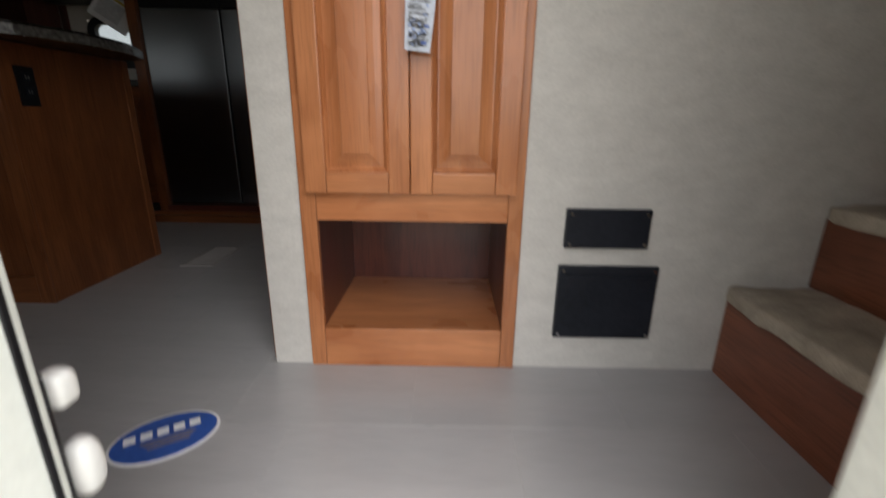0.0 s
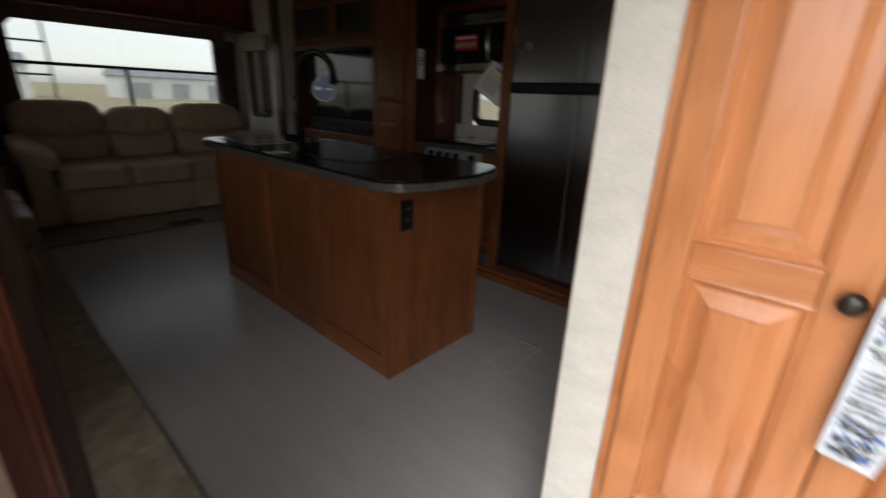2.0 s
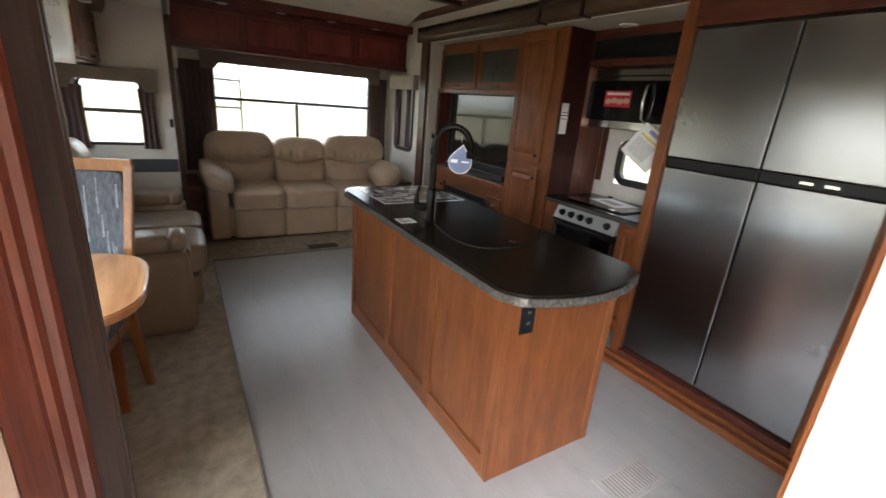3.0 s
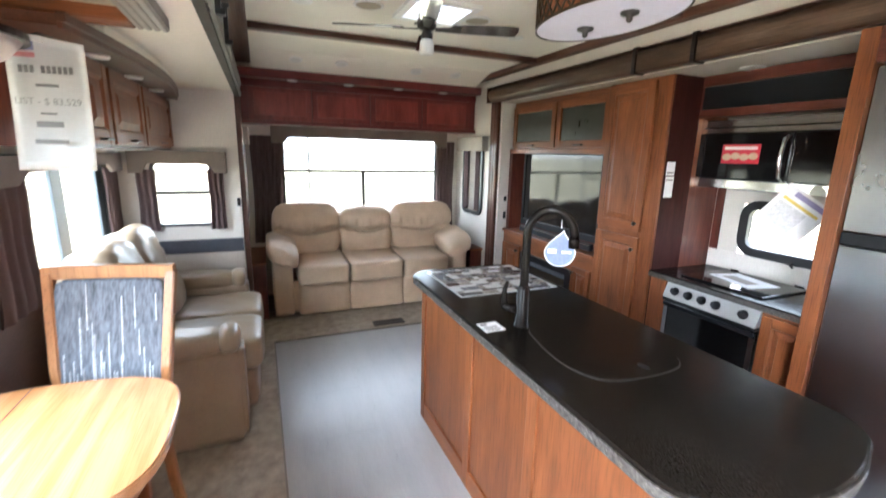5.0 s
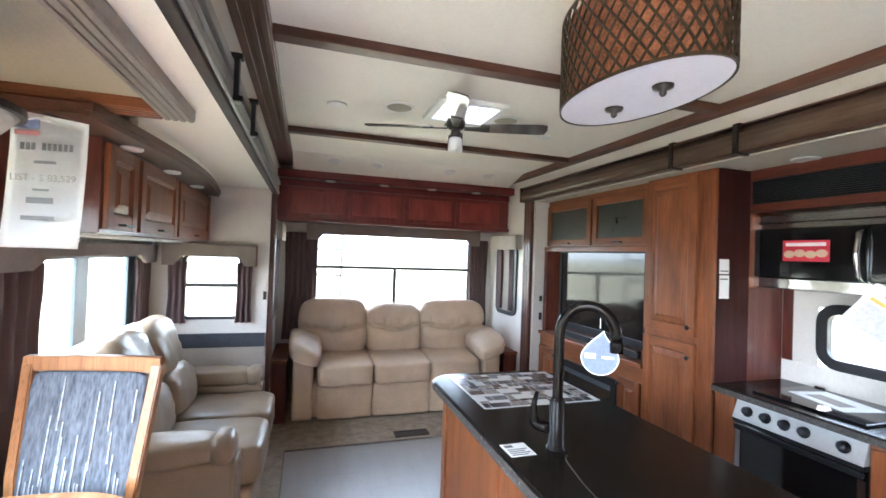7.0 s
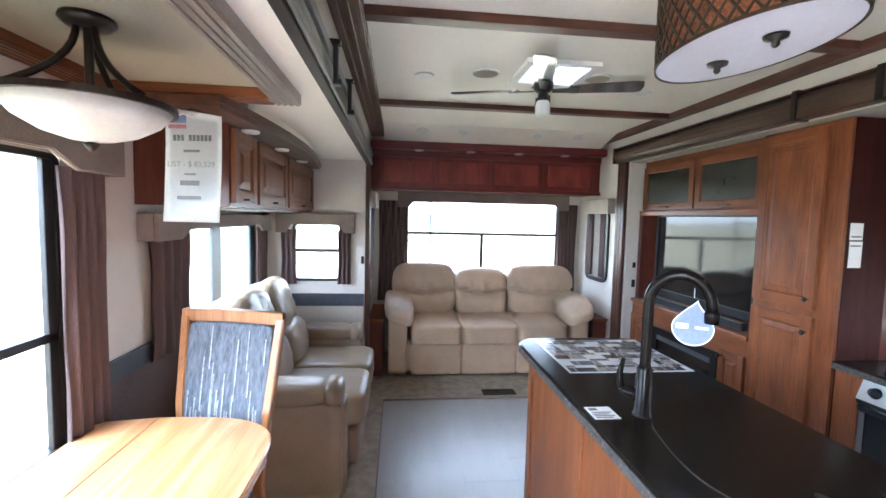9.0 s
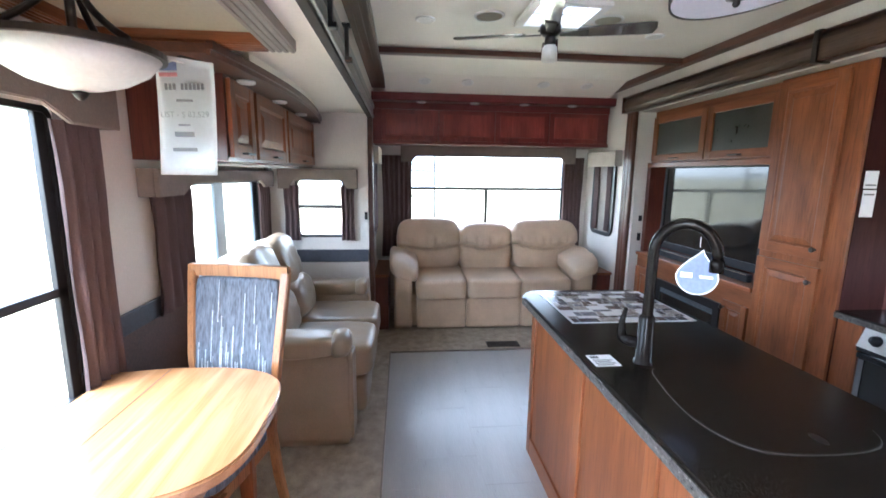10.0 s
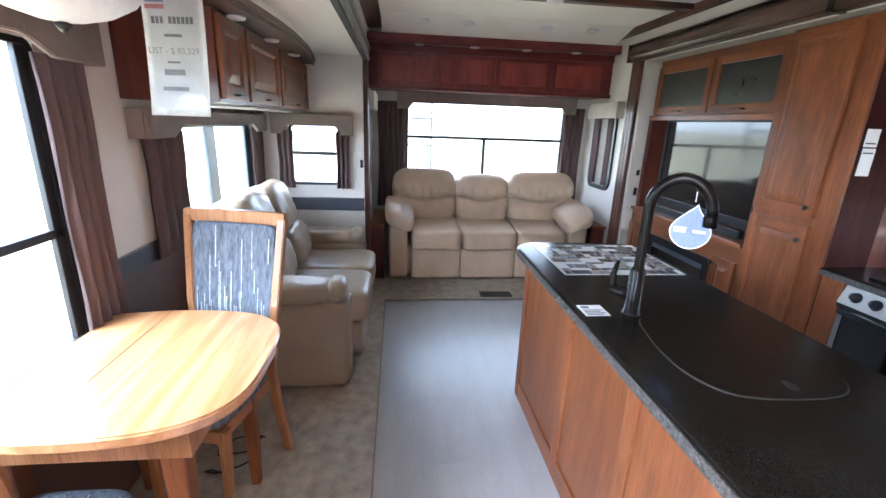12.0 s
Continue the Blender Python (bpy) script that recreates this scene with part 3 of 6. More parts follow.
tag = thing("door_hanger_tag", "printed blue and grey paper tag hanging from the cabinet knob", "tag", (0.09, 1.345, 0.79))
tag_sheet = material("pale_blue_card", (0.50, 0.54, 0.62), 0.45, 0, 0.12, (30, 30, 30), bump=0.02)
mt = pose(0.080, 1.347, 0.895, 0, 4, 0)
part("sheet", turned(plate([(-0.027, -0.105), (0.027, -0.107), (0.032, 0.0), (0.037, 0.103), (-0.036, 0.105), (-0.031, 0.0)], 1, -0.001, 0.001), mt), tag_sheet, tag)
tag_inks = (ink, ink_blue, material("tag_pale_grey", (0.34, 0.36, 0.40), 0.5, 0, 0.4, (60, 60, 60), fine=300, bump=0), material("tag_pale_blue", (0.28, 0.36, 0.58), 0.5, 0, 0.3, (60, 60, 60), fine=300, bump=0))
rt = random.Random(12)
for nm, mat_, count in (("pale_print", tag_inks[2], 150), ("blue_print", tag_inks[3], 60), ("dark_print", tag_inks[0], 34), ("deep_blue_print", tag_inks[1], 10)):
    bm = bmesh.new()
    lift = {"pale_print": 0.0016, "blue_print": 0.0020, "dark_print": 0.0024, "deep_blue_print": 0.0028}[nm]
    for k in range(count):
        v = rt.choice((rt.uniform(0.055, 0.098), rt.uniform(-0.10, -0.045), rt.uniform(0.03, 0.098), rt.uniform(-0.10, 0.09)))
        half = 0.026 + 0.0425 * (v + 0.105)
        w_ = rt.uniform(0.004, 0.016)
        u = rt.uniform(-half + 0.003, half - 0.003 - w_)
        box(u, -lift - 0.0003, v, u + w_, -lift, v + rt.uniform(0.0015, 0.007), bm=bm)
    tagged(part(nm, turned(bm, mt), mat_, tag, "small busy print"), kind="stuff")
part("text_block", turned(boxes(*[(-0.022, -0.0033, z, 0.020 - 0.008 * (k % 3), -0.0029, z + 0.0018) for k, z in enumerate([-0.035 + 0.0075 * i for i in range(8)])]), mt), ink, tag, "grey printed lines")


def wall_register(x0, z0, x1, z1, label, lip):
    r = thing("wall_register", label, "register", ((x0 + x1) / 2, 1.41, z0), group="black wall plates by the stair")
    part("plate", box(x0, 1.396, z0, x1, 1.409, z1, 0.004), black_matte, r)
    for sx in (x0 + 0.012, x1 - 0.012):
        for sz in (z0 + 0.012, z1 - 0.012):
            b = turned(disc(0, 0, 0, 0.004, 0.003, 10), Matrix.Translation((sx, 1.3945, sz)) @ Matrix.Rotation(radians(90), 4, "X"))
            part("screw", b, chrome, r)
    if lip:
        part("lip", box(x0 + 0.02, 1.388, z1 - 0.034, x1 - 0.02, 1.3958, z1 - 0.024, 0.002), black_matte, r)


wall_register(0.435, 0.347, 0.645, 0.447, "flat black metal cover plate screwed to the wall", False)
wall_register(0.428, 0.098, 0.684, 0.300, "large black metal access panel low on the wall", True)
sw = thing("wall_switch", "small dark brown rocker switch on the wallpaper", "switch", (0.48, 1.41, 1.06))
part("plate", box(0.463, 1.402, 1.062, 0.497, 1.4095, 1.122, 0.003), black, sw)
part("rocker", box(0.472, 1.397, 1.076, 0.488, 1.4015, 1.108, 0.002), bronze, sw)
mon = thing("control_panel", "black control panel with a pale screen on the wall", "control panel", (0.49, 1.41, 1.15))
part("housing", box(0.435, 1.388, 1.152, 0.548, 1.4095, 1.26, 0.005), black, mon)
part("screen", box(0.447, 1.3855, 1.165, 0.520, 1.3875, 1.215, 0.001), white_plastic, mon)
for k in range(3):
    part("button", box(0.526, 1.385, 1.168 + 0.02 * k, 0.54, 1.3875, 1.18 + 0.02 * k, 0.001), chrome, mon)

stairs = thing("staircase", "short staircase with cherry risers and beige carpeted treads", "stairs", (1.2, 1.05, 0))
for k in range(5):
    x, top = 0.875 + 0.20 * k, 0.25 + 0.215 * k
    part("riser", box(x, 0.665, (0.0 if k == 0 else top - 0.213), x + 0.02, 1.405, top - 0.034, 0.002), riser_wood, stairs)
    part("tread", cushion(x - 0.028, 0.665, top - 0.038, x + 0.226, 1.407, top + 0.004, power=9, cuts=24, wrinkle=0.008, seed=k), carpet_mat, stairs, "beige carpeted tread", True)

# the oval floor sticker: blue with a white rim and plain bars for its lettering
st = thing("floor_sticker", "oval blue and white sticker on the vinyl floor", "sticker", (-0.435, 1.12, 0.0))
ms = pose(-0.448, 1.112, 0.0, 0, 0, 33)


def oval(a, b, z0, z1):
    return plate([(a * math.cos(2 * math.pi * k / 40), b * math.sin(2 * math.pi * k / 40)) for k in range(40)], 2, z0, z1)


part("rim", turned(oval(0.104, 0.076, 0.0005, 0.002), ms), paper, st, "white rim")
part("field", turned(oval(0.098, 0.070, 0.0021, 0.003), ms), ink_blue, st, "deep blue field")
part("lettering", turned(boxes(*[(-0.075 + 0.030 * k, 0.006, 0.0031, -0.054 + 0.030 * k, 0.030, 0.0036) for k in range(5)]), ms), paper, st, "white plain bars for lettering")
part("small_print", turned(boxes(*[(-0.045 + 0.006 * k, -0.012 - 0.010 * k, 0.0031, 0.055 - 0.006 * k, -0.007 - 0.010 * k, 0.0036) for k in range(3)]), ms), trim_grey, st)

# entry door frame
for nm, x in (("door_jamb_hinge", -0.236), ("door_jamb_latch", 0.497)):
    structure(nm, boxes((x, 0.555, -0.08, x + 0.03, 0.675, 1.88), bevel=0.006), door_white, "white metal door jamb of the entry", "trim")
structure("door_seal_hinge", boxes((-0.2065, 0.658, -0.07, -0.2025, 0.664, 1.88), bevel=0.001), black, "thin black rubber door seal", "trim")
structure("door_sill", box(-0.205, 0.56, -0.07, 0.496, 0.66, -0.012, 0.004), chrome, "metal threshold of the entry door", "trim")
latch = thing("door_latch", "white and black plastic latch on the door jamb", "latch", (-0.21, 0.68, 0.27))
part("bracket", boxes((-0.242, 0.676, 0.27, -0.220, 0.692, 0.43), bevel=0.005), black, latch)
part("cap", cushion(-0.240, 0.693, 0.388, -0.212, 0.718, 0.424, power=4, cuts=5), white_plastic, latch, "", True)
part("knob", cushion(-0.240, 0.693, 0.28, -0.208, 0.725, 0.345, power=2.6, cuts=6), white_plastic, latch, "white rounded knob", True)
steps = thing("entry_step", "folding galvanised entry step below the door", "step", (0.15, 0.3, -0.92))
for k in range(2):
    part("tread", box(-0.15, 0.36 - 0.27 * k, -0.33 - 0.25 * k, 0.47, 0.60 - 0.27 * k, -0.30 - 0.25 * k, 0.006), step_metal, steps)
for x in (-0.16, 0.473):
    part("side", boxes((x, 0.10, -0.92, x + 0.008, 0.14, -0.55), (x, 0.10, -0.60, x + 0.008, 0.62, -0.56), (x, 0.56, -0.60, x + 0.008, 0.62, -0.081)), step_metal, steps)


# ---- kitchen ----
def island():
    c = thing("kitchen_island", "cherry kitchen island with flat framed panels", "island", (-2.05, 2.07, 0))
    x0, x1, y0, y1, t = -2.90, -1.255, 1.765, 2.365, 0.87
    part("panel_field", box(x0 + 0.012, y0 + 0.012, 0.0, x1 - 0.0135, y1 - 0.012, t - 0.001), cherry_field, c)
    cuts = [x0, -2.28, -1.79, x1]
    for k, x in enumerate(cuts):
        a = x if k == 0 else (x - 0.05 if k == 3 else x - 0.03)
        b = x + 0.05 if k == 0 else (x if k == 3 else x + 0.03)
        part("stile", box(a, y0, 0.0, b, y0 + 0.013, t, 0.003), cherry, c)
    for a, b in ((x0 + 0.0505, -2.3105), (-2.2495, -1.8205), (-1.7595, x1 - 0.0505)):
        part("lower_rail", box(a, y0 + 0.001, 0.0, b, y0 + 0.013, 0.10, 0.003), cherry_x, c)
        part("upper_rail", box(a, y0 + 0.001, t - 0.075, b, y0 + 0.013, t, 0.003), cherry_x, c)
    part("end_panel", boxes((x1 - 0.013, y0 + 0.0135, 0.0, x1 - 0.004, y1 - 0.0405, t)), cherry_field, c, "plain cherry end panel")
    part("corner_post", boxes((x1 - 0.013, y1 - 0.04, 0.0, x1, y1, t), bevel=0.003), cherry, c)
    part("back_panel", boxes((x0, y1 - 0.012, 0.0, x1 - 0.014, y1, t), (x0, y0 + 0.0135, 0, x0 + 0.012, y1 - 0.0125, t)), cherry_x, c)
    o = thing("outlet_plate", "black outlet plate on the island end", "outlet", (x1, 1.865, 0.67))
    part("plate", box(x1 - 0.0035, 1.832, 0.675, x1 + 0.004, 1.897, 0.800, 0.002), black, o)
    for z in (0.705, 0.750):
        part("socket", box(x1 + 0.004, 1.849, z, x1 + 0.007, 1.880, z + 0.03, 0.001), black_matte, o)
        part("slot", boxes((x1 + 0.007, 1.858, z + 0.009, x1 + 0.0078, 1.861, z + 0.021), (x1 + 0.007, 1.868, z + 0.009, x1 + 0.0078, 1.871, z + 0.021)), chrome, o)


island()


def island_top_outline(grow=0.0):
    pts = []
    # near end bows outward, corners are round
    def arc(cx, cy, r, a0, a1, n=7):
        return [(cx + (r + grow) * math.cos(radians(a0 + (a1 - a0) * k / n)), cy + (r + grow) * math.sin(radians(a0 + (a1 - a0) * k / n))) for k in range(n + 1)]
    pts += arc(-1.235, 1.800, 0.135, -92, -25)
    for k in range(1, 6):
        a = k / 6
        pts.append((-1.113 + 0.100 * math.sin(math.pi * (0.16 + 0.68 * a)) - 0.045 + grow, 1.745 + 0.50 * a))
    pts += arc(-1.24, 2.215, 0.13, 22, 90)
    pts += arc(-2.80, 2.235, 0.11, 90, 180)
    pts += arc(-2.80, 1.800, 0.115, 180, 268)
    return pts


top = thing("island_countertop", "dark charcoal solid-surface countertop with rounded corners", "countertop", (-2.0, 2.0, 0.87))
part("slab", plate(island_top_outline(0.0), 2, 0.872, 0.910, 0.006), granite, top, smooth=False)
part("edge_band", ring(island_top_outline(0.004), island_top_outline(-0.02), 2, 0.871, 0.900), granite_edge, top, "greyer speckled edge")

cover_line = material("worn_cover_edge", (0.04, 0.034, 0.03), 0.4, 0, 0.4, (20, 20, 20), bump=0)
# sink cover: an inset board with a finger hole
cover = thing("sink_cover", "dark flush sink cover with a curved outline", "sink cover", (-1.75, 2.07, 0.91))
oc = [(-1.980, 1.875), (-1.955, 1.848), (-1.88, 1.830), (-1.80, 1.812), (-1.69, 1.803), (-1.61, 1.825), (-1.565, 1.862), (-1.545, 1.93), (-1.540, 2.02), (-1.542, 2.10), (-1.56, 2.17), (-1.62, 2.21), (-1.75, 2.225), (-1.90, 2.228), (-1.965, 2.20), (-1.983, 2.10), (-1.985, 1.95)]
for _ in range(2):
    oc = [(x * a + u * (1 - a), y * a + v * (1 - a)) for (x, y), (u, v) in zip(oc, oc[1:] + oc[:1]) for a in (0.75, 0.25)]
part("board", plate(oc, 2, 0.9105, 0.915, 0.002), granite, cover)
part("edge_line", ring([(-1.765 + (x + 1.765) * 1.007, 2.018 + (y - 2.018) * 1.007) for x, y in oc], oc, 2, 0.9103, 0.9125), cover_line, cover, "thin worn edge line")
part("finger_hole", turned(disc(0, 0, 0, 0.022, 0.0015, 20), Matrix.Translation((-1.590, 2.035, 0.9152)) @ Matrix.Diagonal((1.0, 0.6, 1, 1))), black, cover, "dark finger hole")

# gooseneck faucet
fx, fy = -2.024, 1.86
d = Vector((0.55, 0.835, 0)).normalized()
fc = thing("kitchen_faucet", "tall oil-rubbed bronze gooseneck faucet with a side lever", "faucet", (fx, fy, 0.91))
part("base", lathe([(0.031, 0), (0.031, 0.005), (0.025, 0.010), (0.0245, 0.150), (0.021, 0.158), (0.0175, 0.162)], fx, fy, 0.911, 28), faucet_bronze, fc, smooth=True)
neck = [(fx, fy, 1.06 + 0.026 * k) for k in range(9)]
for k in range(1, 20):
    a = math.pi * k / 20
    p = Vector((fx, fy, 1.27)) + d * 0.085 * (1 - math.cos(a)) + Vector((0, 0, 0.10 * math.sin(a)))
    neck.append(tuple(p))
end = Vector((fx, fy, 1.27)) + d * 0.17
neck.append(tuple(end))
part("neck", rod(neck, 0.0165, 18), faucet_bronze, fc, smooth=True)
part("spray_head", rod([tuple(end), tuple(end - Vector((0, 0, 0.012))), tuple(end - Vector((0, 0, 0.040)))], [0.0165, 0.0205, 0.0195], 18), faucet_bronze, fc, smooth=True)
lever = part("lever", rod([(fx - 0.018, fy - 0.012, 0.972), (fx - 0.040, fy - 0.032, 0.972), (fx - 0.058, fy - 0.048, 0.976)], [0.019, 0.019, 0.017], 16), faucet_bronze, fc, smooth=True)
part("paddle", rod([(fx - 0.056, fy - 0.046, 0.972), (fx - 0.061, fy - 0.050, 1.00), (fx - 0.060, fy - 0.049, 1.035), (fx - 0.052, fy - 0.043, 1.078)], [0.016, 0.014, 0.010, 0.006], 12), faucet_bronze, lever, smooth=True)

# drop-shaped tag on the faucet
dt = thing("drop_tag", "pale blue drop-shaped paper tag hanging from the faucet", "tag", (-1.93, 2.03, 1.12))
out = []
for k in range(36):
    a = 2 * math.pi * k / 36
    r = 0.058
    u, v = r * math.sin(a), -r * math.cos(a)
    if v > 0:
        u *= (1 - 0.95 * (v / r) ** 1.6)
        v *= 1.45
        u += 0.0035 * (v / r) ** 3
    out.append((u, v))
md = Matrix.Translation((-1.976, 1.977, 1.208)) @ Matrix.Rotation(radians(57), 4, "Z")
part("sheet", turned(plate(out, 1, -0.001, 0.001), md), paper, dt)
drop_blue = material("pale_blue_print", (0.17, 0.215, 0.40), 0.5, 0, 0.10, (9, 9, 9), bump=0)
part("print", turned(plate([(0.94 * u, 0.94 * v) for u, v in out], 1, -0.0022, -0.0012), md), drop_blue, dt, "pale blue print")
part("lettering", turned(boxes((-0.045, -0.0032, -0.006, -0.012, -0.0024, 0.010), (0.006, -0.0032, -0.004, 0.042, -0.0024, 0.004)), md), paper, dt, "white bars")
part("string", turned(rod([(0, 0, 0.09), (0.0, 0.01, 0.12)], 0.0012, 6), md), paper, dt)

# small card and the brochure on the counter
card = thing("info_card", "small white printed card lying on the countertop", "card", (-2.045, 1.735, 0.91))
part("sheet", box(-2.088, 1.694, 0.9105, -2.003, 1.779, 0.912, 0.0), paper, card)
part("print", boxes((-2.078, 1.702, 0.912, -2.062, 1.730, 0.9126), *[(-2.05 + 0.012 * k, 1.702, 0.912, -2.045 + 0.012 * k, 1.768 - 0.012 * (k % 2), 0.9126) for k in range(4)]), ink, card, "grey printed lines")
bro = thing("brochure", "large glossy brochure covered with small photographs on the countertop", "brochure", (-2.64, 2.05, 0.91))
gloss = material("glossy_paper", (0.72, 0.72, 0.74), 0.18, 0, 0.04, bump=0, coat=0.5)
part("sheet", plate([(-2.86, 1.775), (-2.40, 1.775), (-2.40, 2.315), (-2.86, 2.315)], 2, 0.9105, 0.912), gloss, bro)
shades = [material("photo_" + n, c, 0.2, 0, 0.5, (45, 45, 45), fine=140, bump=0, coat=0.4) for n, c in (("grey", (0.20, 0.20, 0.23)), ("brown", (0.16, 0.09, 0.07)), ("slate", (0.08, 0.085, 0.115)), ("tan", (0.34, 0.31, 0.29)))]
rnd = random.Random(4)
xx = -2.852
while xx < -2.43:
    w = rnd.choice((0.028, 0.04, 0.055))
    yy = 1.785
    while yy < 2.27:
        h = rnd.choice((0.03, 0.045, 0.07, 0.09))
        if rnd.random() > 0.22:
            part("photo", box(xx, yy, 0.912, min(xx + w - 0.004, -2.408), min(yy + h - 0.004, 2.305), 0.9127), shades[rnd.randrange(4)], bro)
        yy += h
    xx += w


def fridge():
    c = thing("refrigerator", "four-door brushed stainless refrigerator with a black handle band", "refrigerator", (-1.18, 3.4, 0.1))
    x0, xm, x1, f = -1.648, -1.182, -0.716, 3.105
    part("body", box(x0, f + 0.05, 0.10, x1, 3.775, 1.925, 0.004), black, c)
    for a, b in ((x0, xm - 0.004), (xm + 0.004, x1)):
        for z0, z1 in ((0.105, 1.238), (1.292, 1.918)):
            part("door", box(a, f, z0, b, f + 0.048, z1, 0.006), steel, c)
        part("handle_band", box(a, f + 0.006, 1.240, b, f + 0.049, 1.290, 0.003), black, c, "black recessed handle band")
    part("badge", box(-1.02, f + 0.003, 1.258, -0.97, f + 0.0055, 1.270), chrome, c)
    part("badge", box(-0.93, f + 0.003, 1.258, -0.88, f + 0.0055, 1.270), chrome, c)


fridge()
sur = thing("refrigerator_surround", "cherry wood surround and base of the refrigerator", "cabinet", (-1.2, 3.4, 0))
part("side_panel", box(-1.712, 3.085, 0.0, -1.652, 3.775, 2.058, 0.003), cherry, sur)
part("side_panel", box(-0.712, 3.085, 0.0, -0.652, 3.775, 2.058, 0.003), cherry, sur)
part("header", box(-1.6515, 3.09, 1.930, -0.7125, 3.775, 2.058, 0.003), mahogany_x, sur, "reddish header board")
part("base_board", box(-1.6515, 3.07, 0.0, -0.7125, 3.14, 0.098, 0.003), mahogany_x, sur)
structure("slide_sill_trim", boxes((-4.50, 3.00, 0.0, -0.33, 3.045, 0.045), (-4.50, 3.045, 0.0, -0.33, 3.069, 0.066), bevel=0.008), cherry_x, "rounded cherry trim along the kitchen slide-out floor", "trim")


def stove():
    c = thing("gas_range", "stainless and black built-in oven range with five knobs", "oven", (-2.25, 3.5, 0.1))
    x0, x1, f = -2.532, -1.972, 3.262
    part("body", box(x0 + 0.003, f + 0.02, 0.15, x1 - 0.003, 3.76, 0.80), black, c)
    pn = plate([(f - 0.022, 0.722), (f + 0.02, 0.722), (f + 0.02, 0.812), (f + 0.012, 0.812)], 0, x0, x1)
    part("control_panel", pn, material("satin_range_steel", (0.50, 0.50, 0.49), 0.38, 0.55, 0.04, (2, 2, 20), bump=0.0), c, "satin steel control panel")
    part("panel_shadow", box(x0, f - 0.020, 0.700, x1, f + 0.02, 0.7205, 0.003), black, c)
    for x in (-2.462, -2.372, -2.285, -2.20, -2.048):
        k = part("knob", turned(lathe([(0.026, 0), (0.026, 0.004), (0.021, 0.006), (0.019, 0.024), (0.016, 0.028)], seg=20), Matrix.Translation((x, f - 0.0045, 0.768)) @ Matrix.Rotation(radians(69), 4, "X")), black, c, "black control knob", True)
        part("pointer", turned(box(-0.003, -0.016, 0.0285, 0.003, 0.016, 0.032, 0.001), Matrix.Translation((x, f - 0.0045, 0.768)) @ Matrix.Rotation(radians(69), 4, "X")), black_matte, k)
    dr = part("oven_door", box(x0 + 0.004, f, 0.24, x1 - 0.004, f + 0.02, 0.695, 0.004), black_gloss, c, "dark mirror glass oven door")
    part("handle_lip", box(x0 + 0.006, f - 0.022, 0.668, x1 - 0.006, f - 0.0005, 0.692, 0.006), black, dr)
    part("door_edge", box(x0 + 0.004, f - 0.003, 0.245, x0 + 0.03, f - 0.0005, 0.66), steel, dr)
    part("door_edge", box(x1 - 0.03, f - 0.003, 0.245, x1 - 0.004, f - 0.0005, 0.66), steel, dr)
    part("drawer", box(x0 + 0.004, f + 0.002, 0.155, x1 - 0.004, f + 0.02, 0.235, 0.003), black, c)


stove()
ct = thing("stove_countertop", "dark charcoal solid-surface countertop beside the range", "countertop", (-2.2, 3.5, 0.82))
part("slab", box(-2.655, 3.238, 0.822, -1.7135, 3.772, 0.860, 0.005), granite, ct)
part("edge_band", box(-2.6545, 3.234, 0.823, -1.714, 3.2375, 0.852, 0.001), granite_edge, ct)
part("backsplash", box(-2.655, 3.7725, 0.861, -1.7135, 3.779, 0.975, 0.0), wallpaper_warm, ct, "pale backsplash")
cook = thing("glass_cooktop_cover", "dark glass cover over the burners", "cooktop", (-2.25, 3.5, 0.86))
part("glass_lid", box(-2.48, 3.31, 0.8605, -2.0, 3.72, 0.872, 0.004), black_gloss, cook)
part("hinge", box(-2.45, 3.722, 0.8605, -2.40, 3.735, 0.88, 0.002), chrome, cook)
part("hinge", box(-2.08, 3.722, 0.8605, -2.03, 3.735, 0.88, 0.002), chrome, cook)
sheet = thing("paper_sheet", "white printed sheet lying on the stove cover", "paper", (-2.2, 3.58, 0.872))
part("sheet", plate([(-2.42, 3.48), (-2.13, 3.40), (-2.08, 3.60), (-2.37, 3.68)], 2, 0.8725, 0.8735), paper, sheet)
part("print", plate([(-2.36, 3.51), (-2.18, 3.46), (-2.16, 3.54), (-2.34, 3.59)], 2, 0.8736, 0.8740), trim_grey, sheet, "grey print")
low = thing("base_cabinet", "cherry base cabinet beside the range", "cabinet", (-1.84, 3.5, 0))
part("body", box(-1.968, 3.275, 0.07, -1.7135, 3.77, 0.8205), cherry, low)
panel_door(low, "door", 1, 3.275, -1.955, 0.12, -1.72, 0.80, (cherry, cherry_x))
flr = thing("filler_cabinet", "cherry filler cabinet beside the range", "cabinet", (-2.6, 3.5, 0))
part("body", box(-2.654, 3.262, 0.07, -2.536, 3.77, 0.8205, 0.002), cherry, flr)


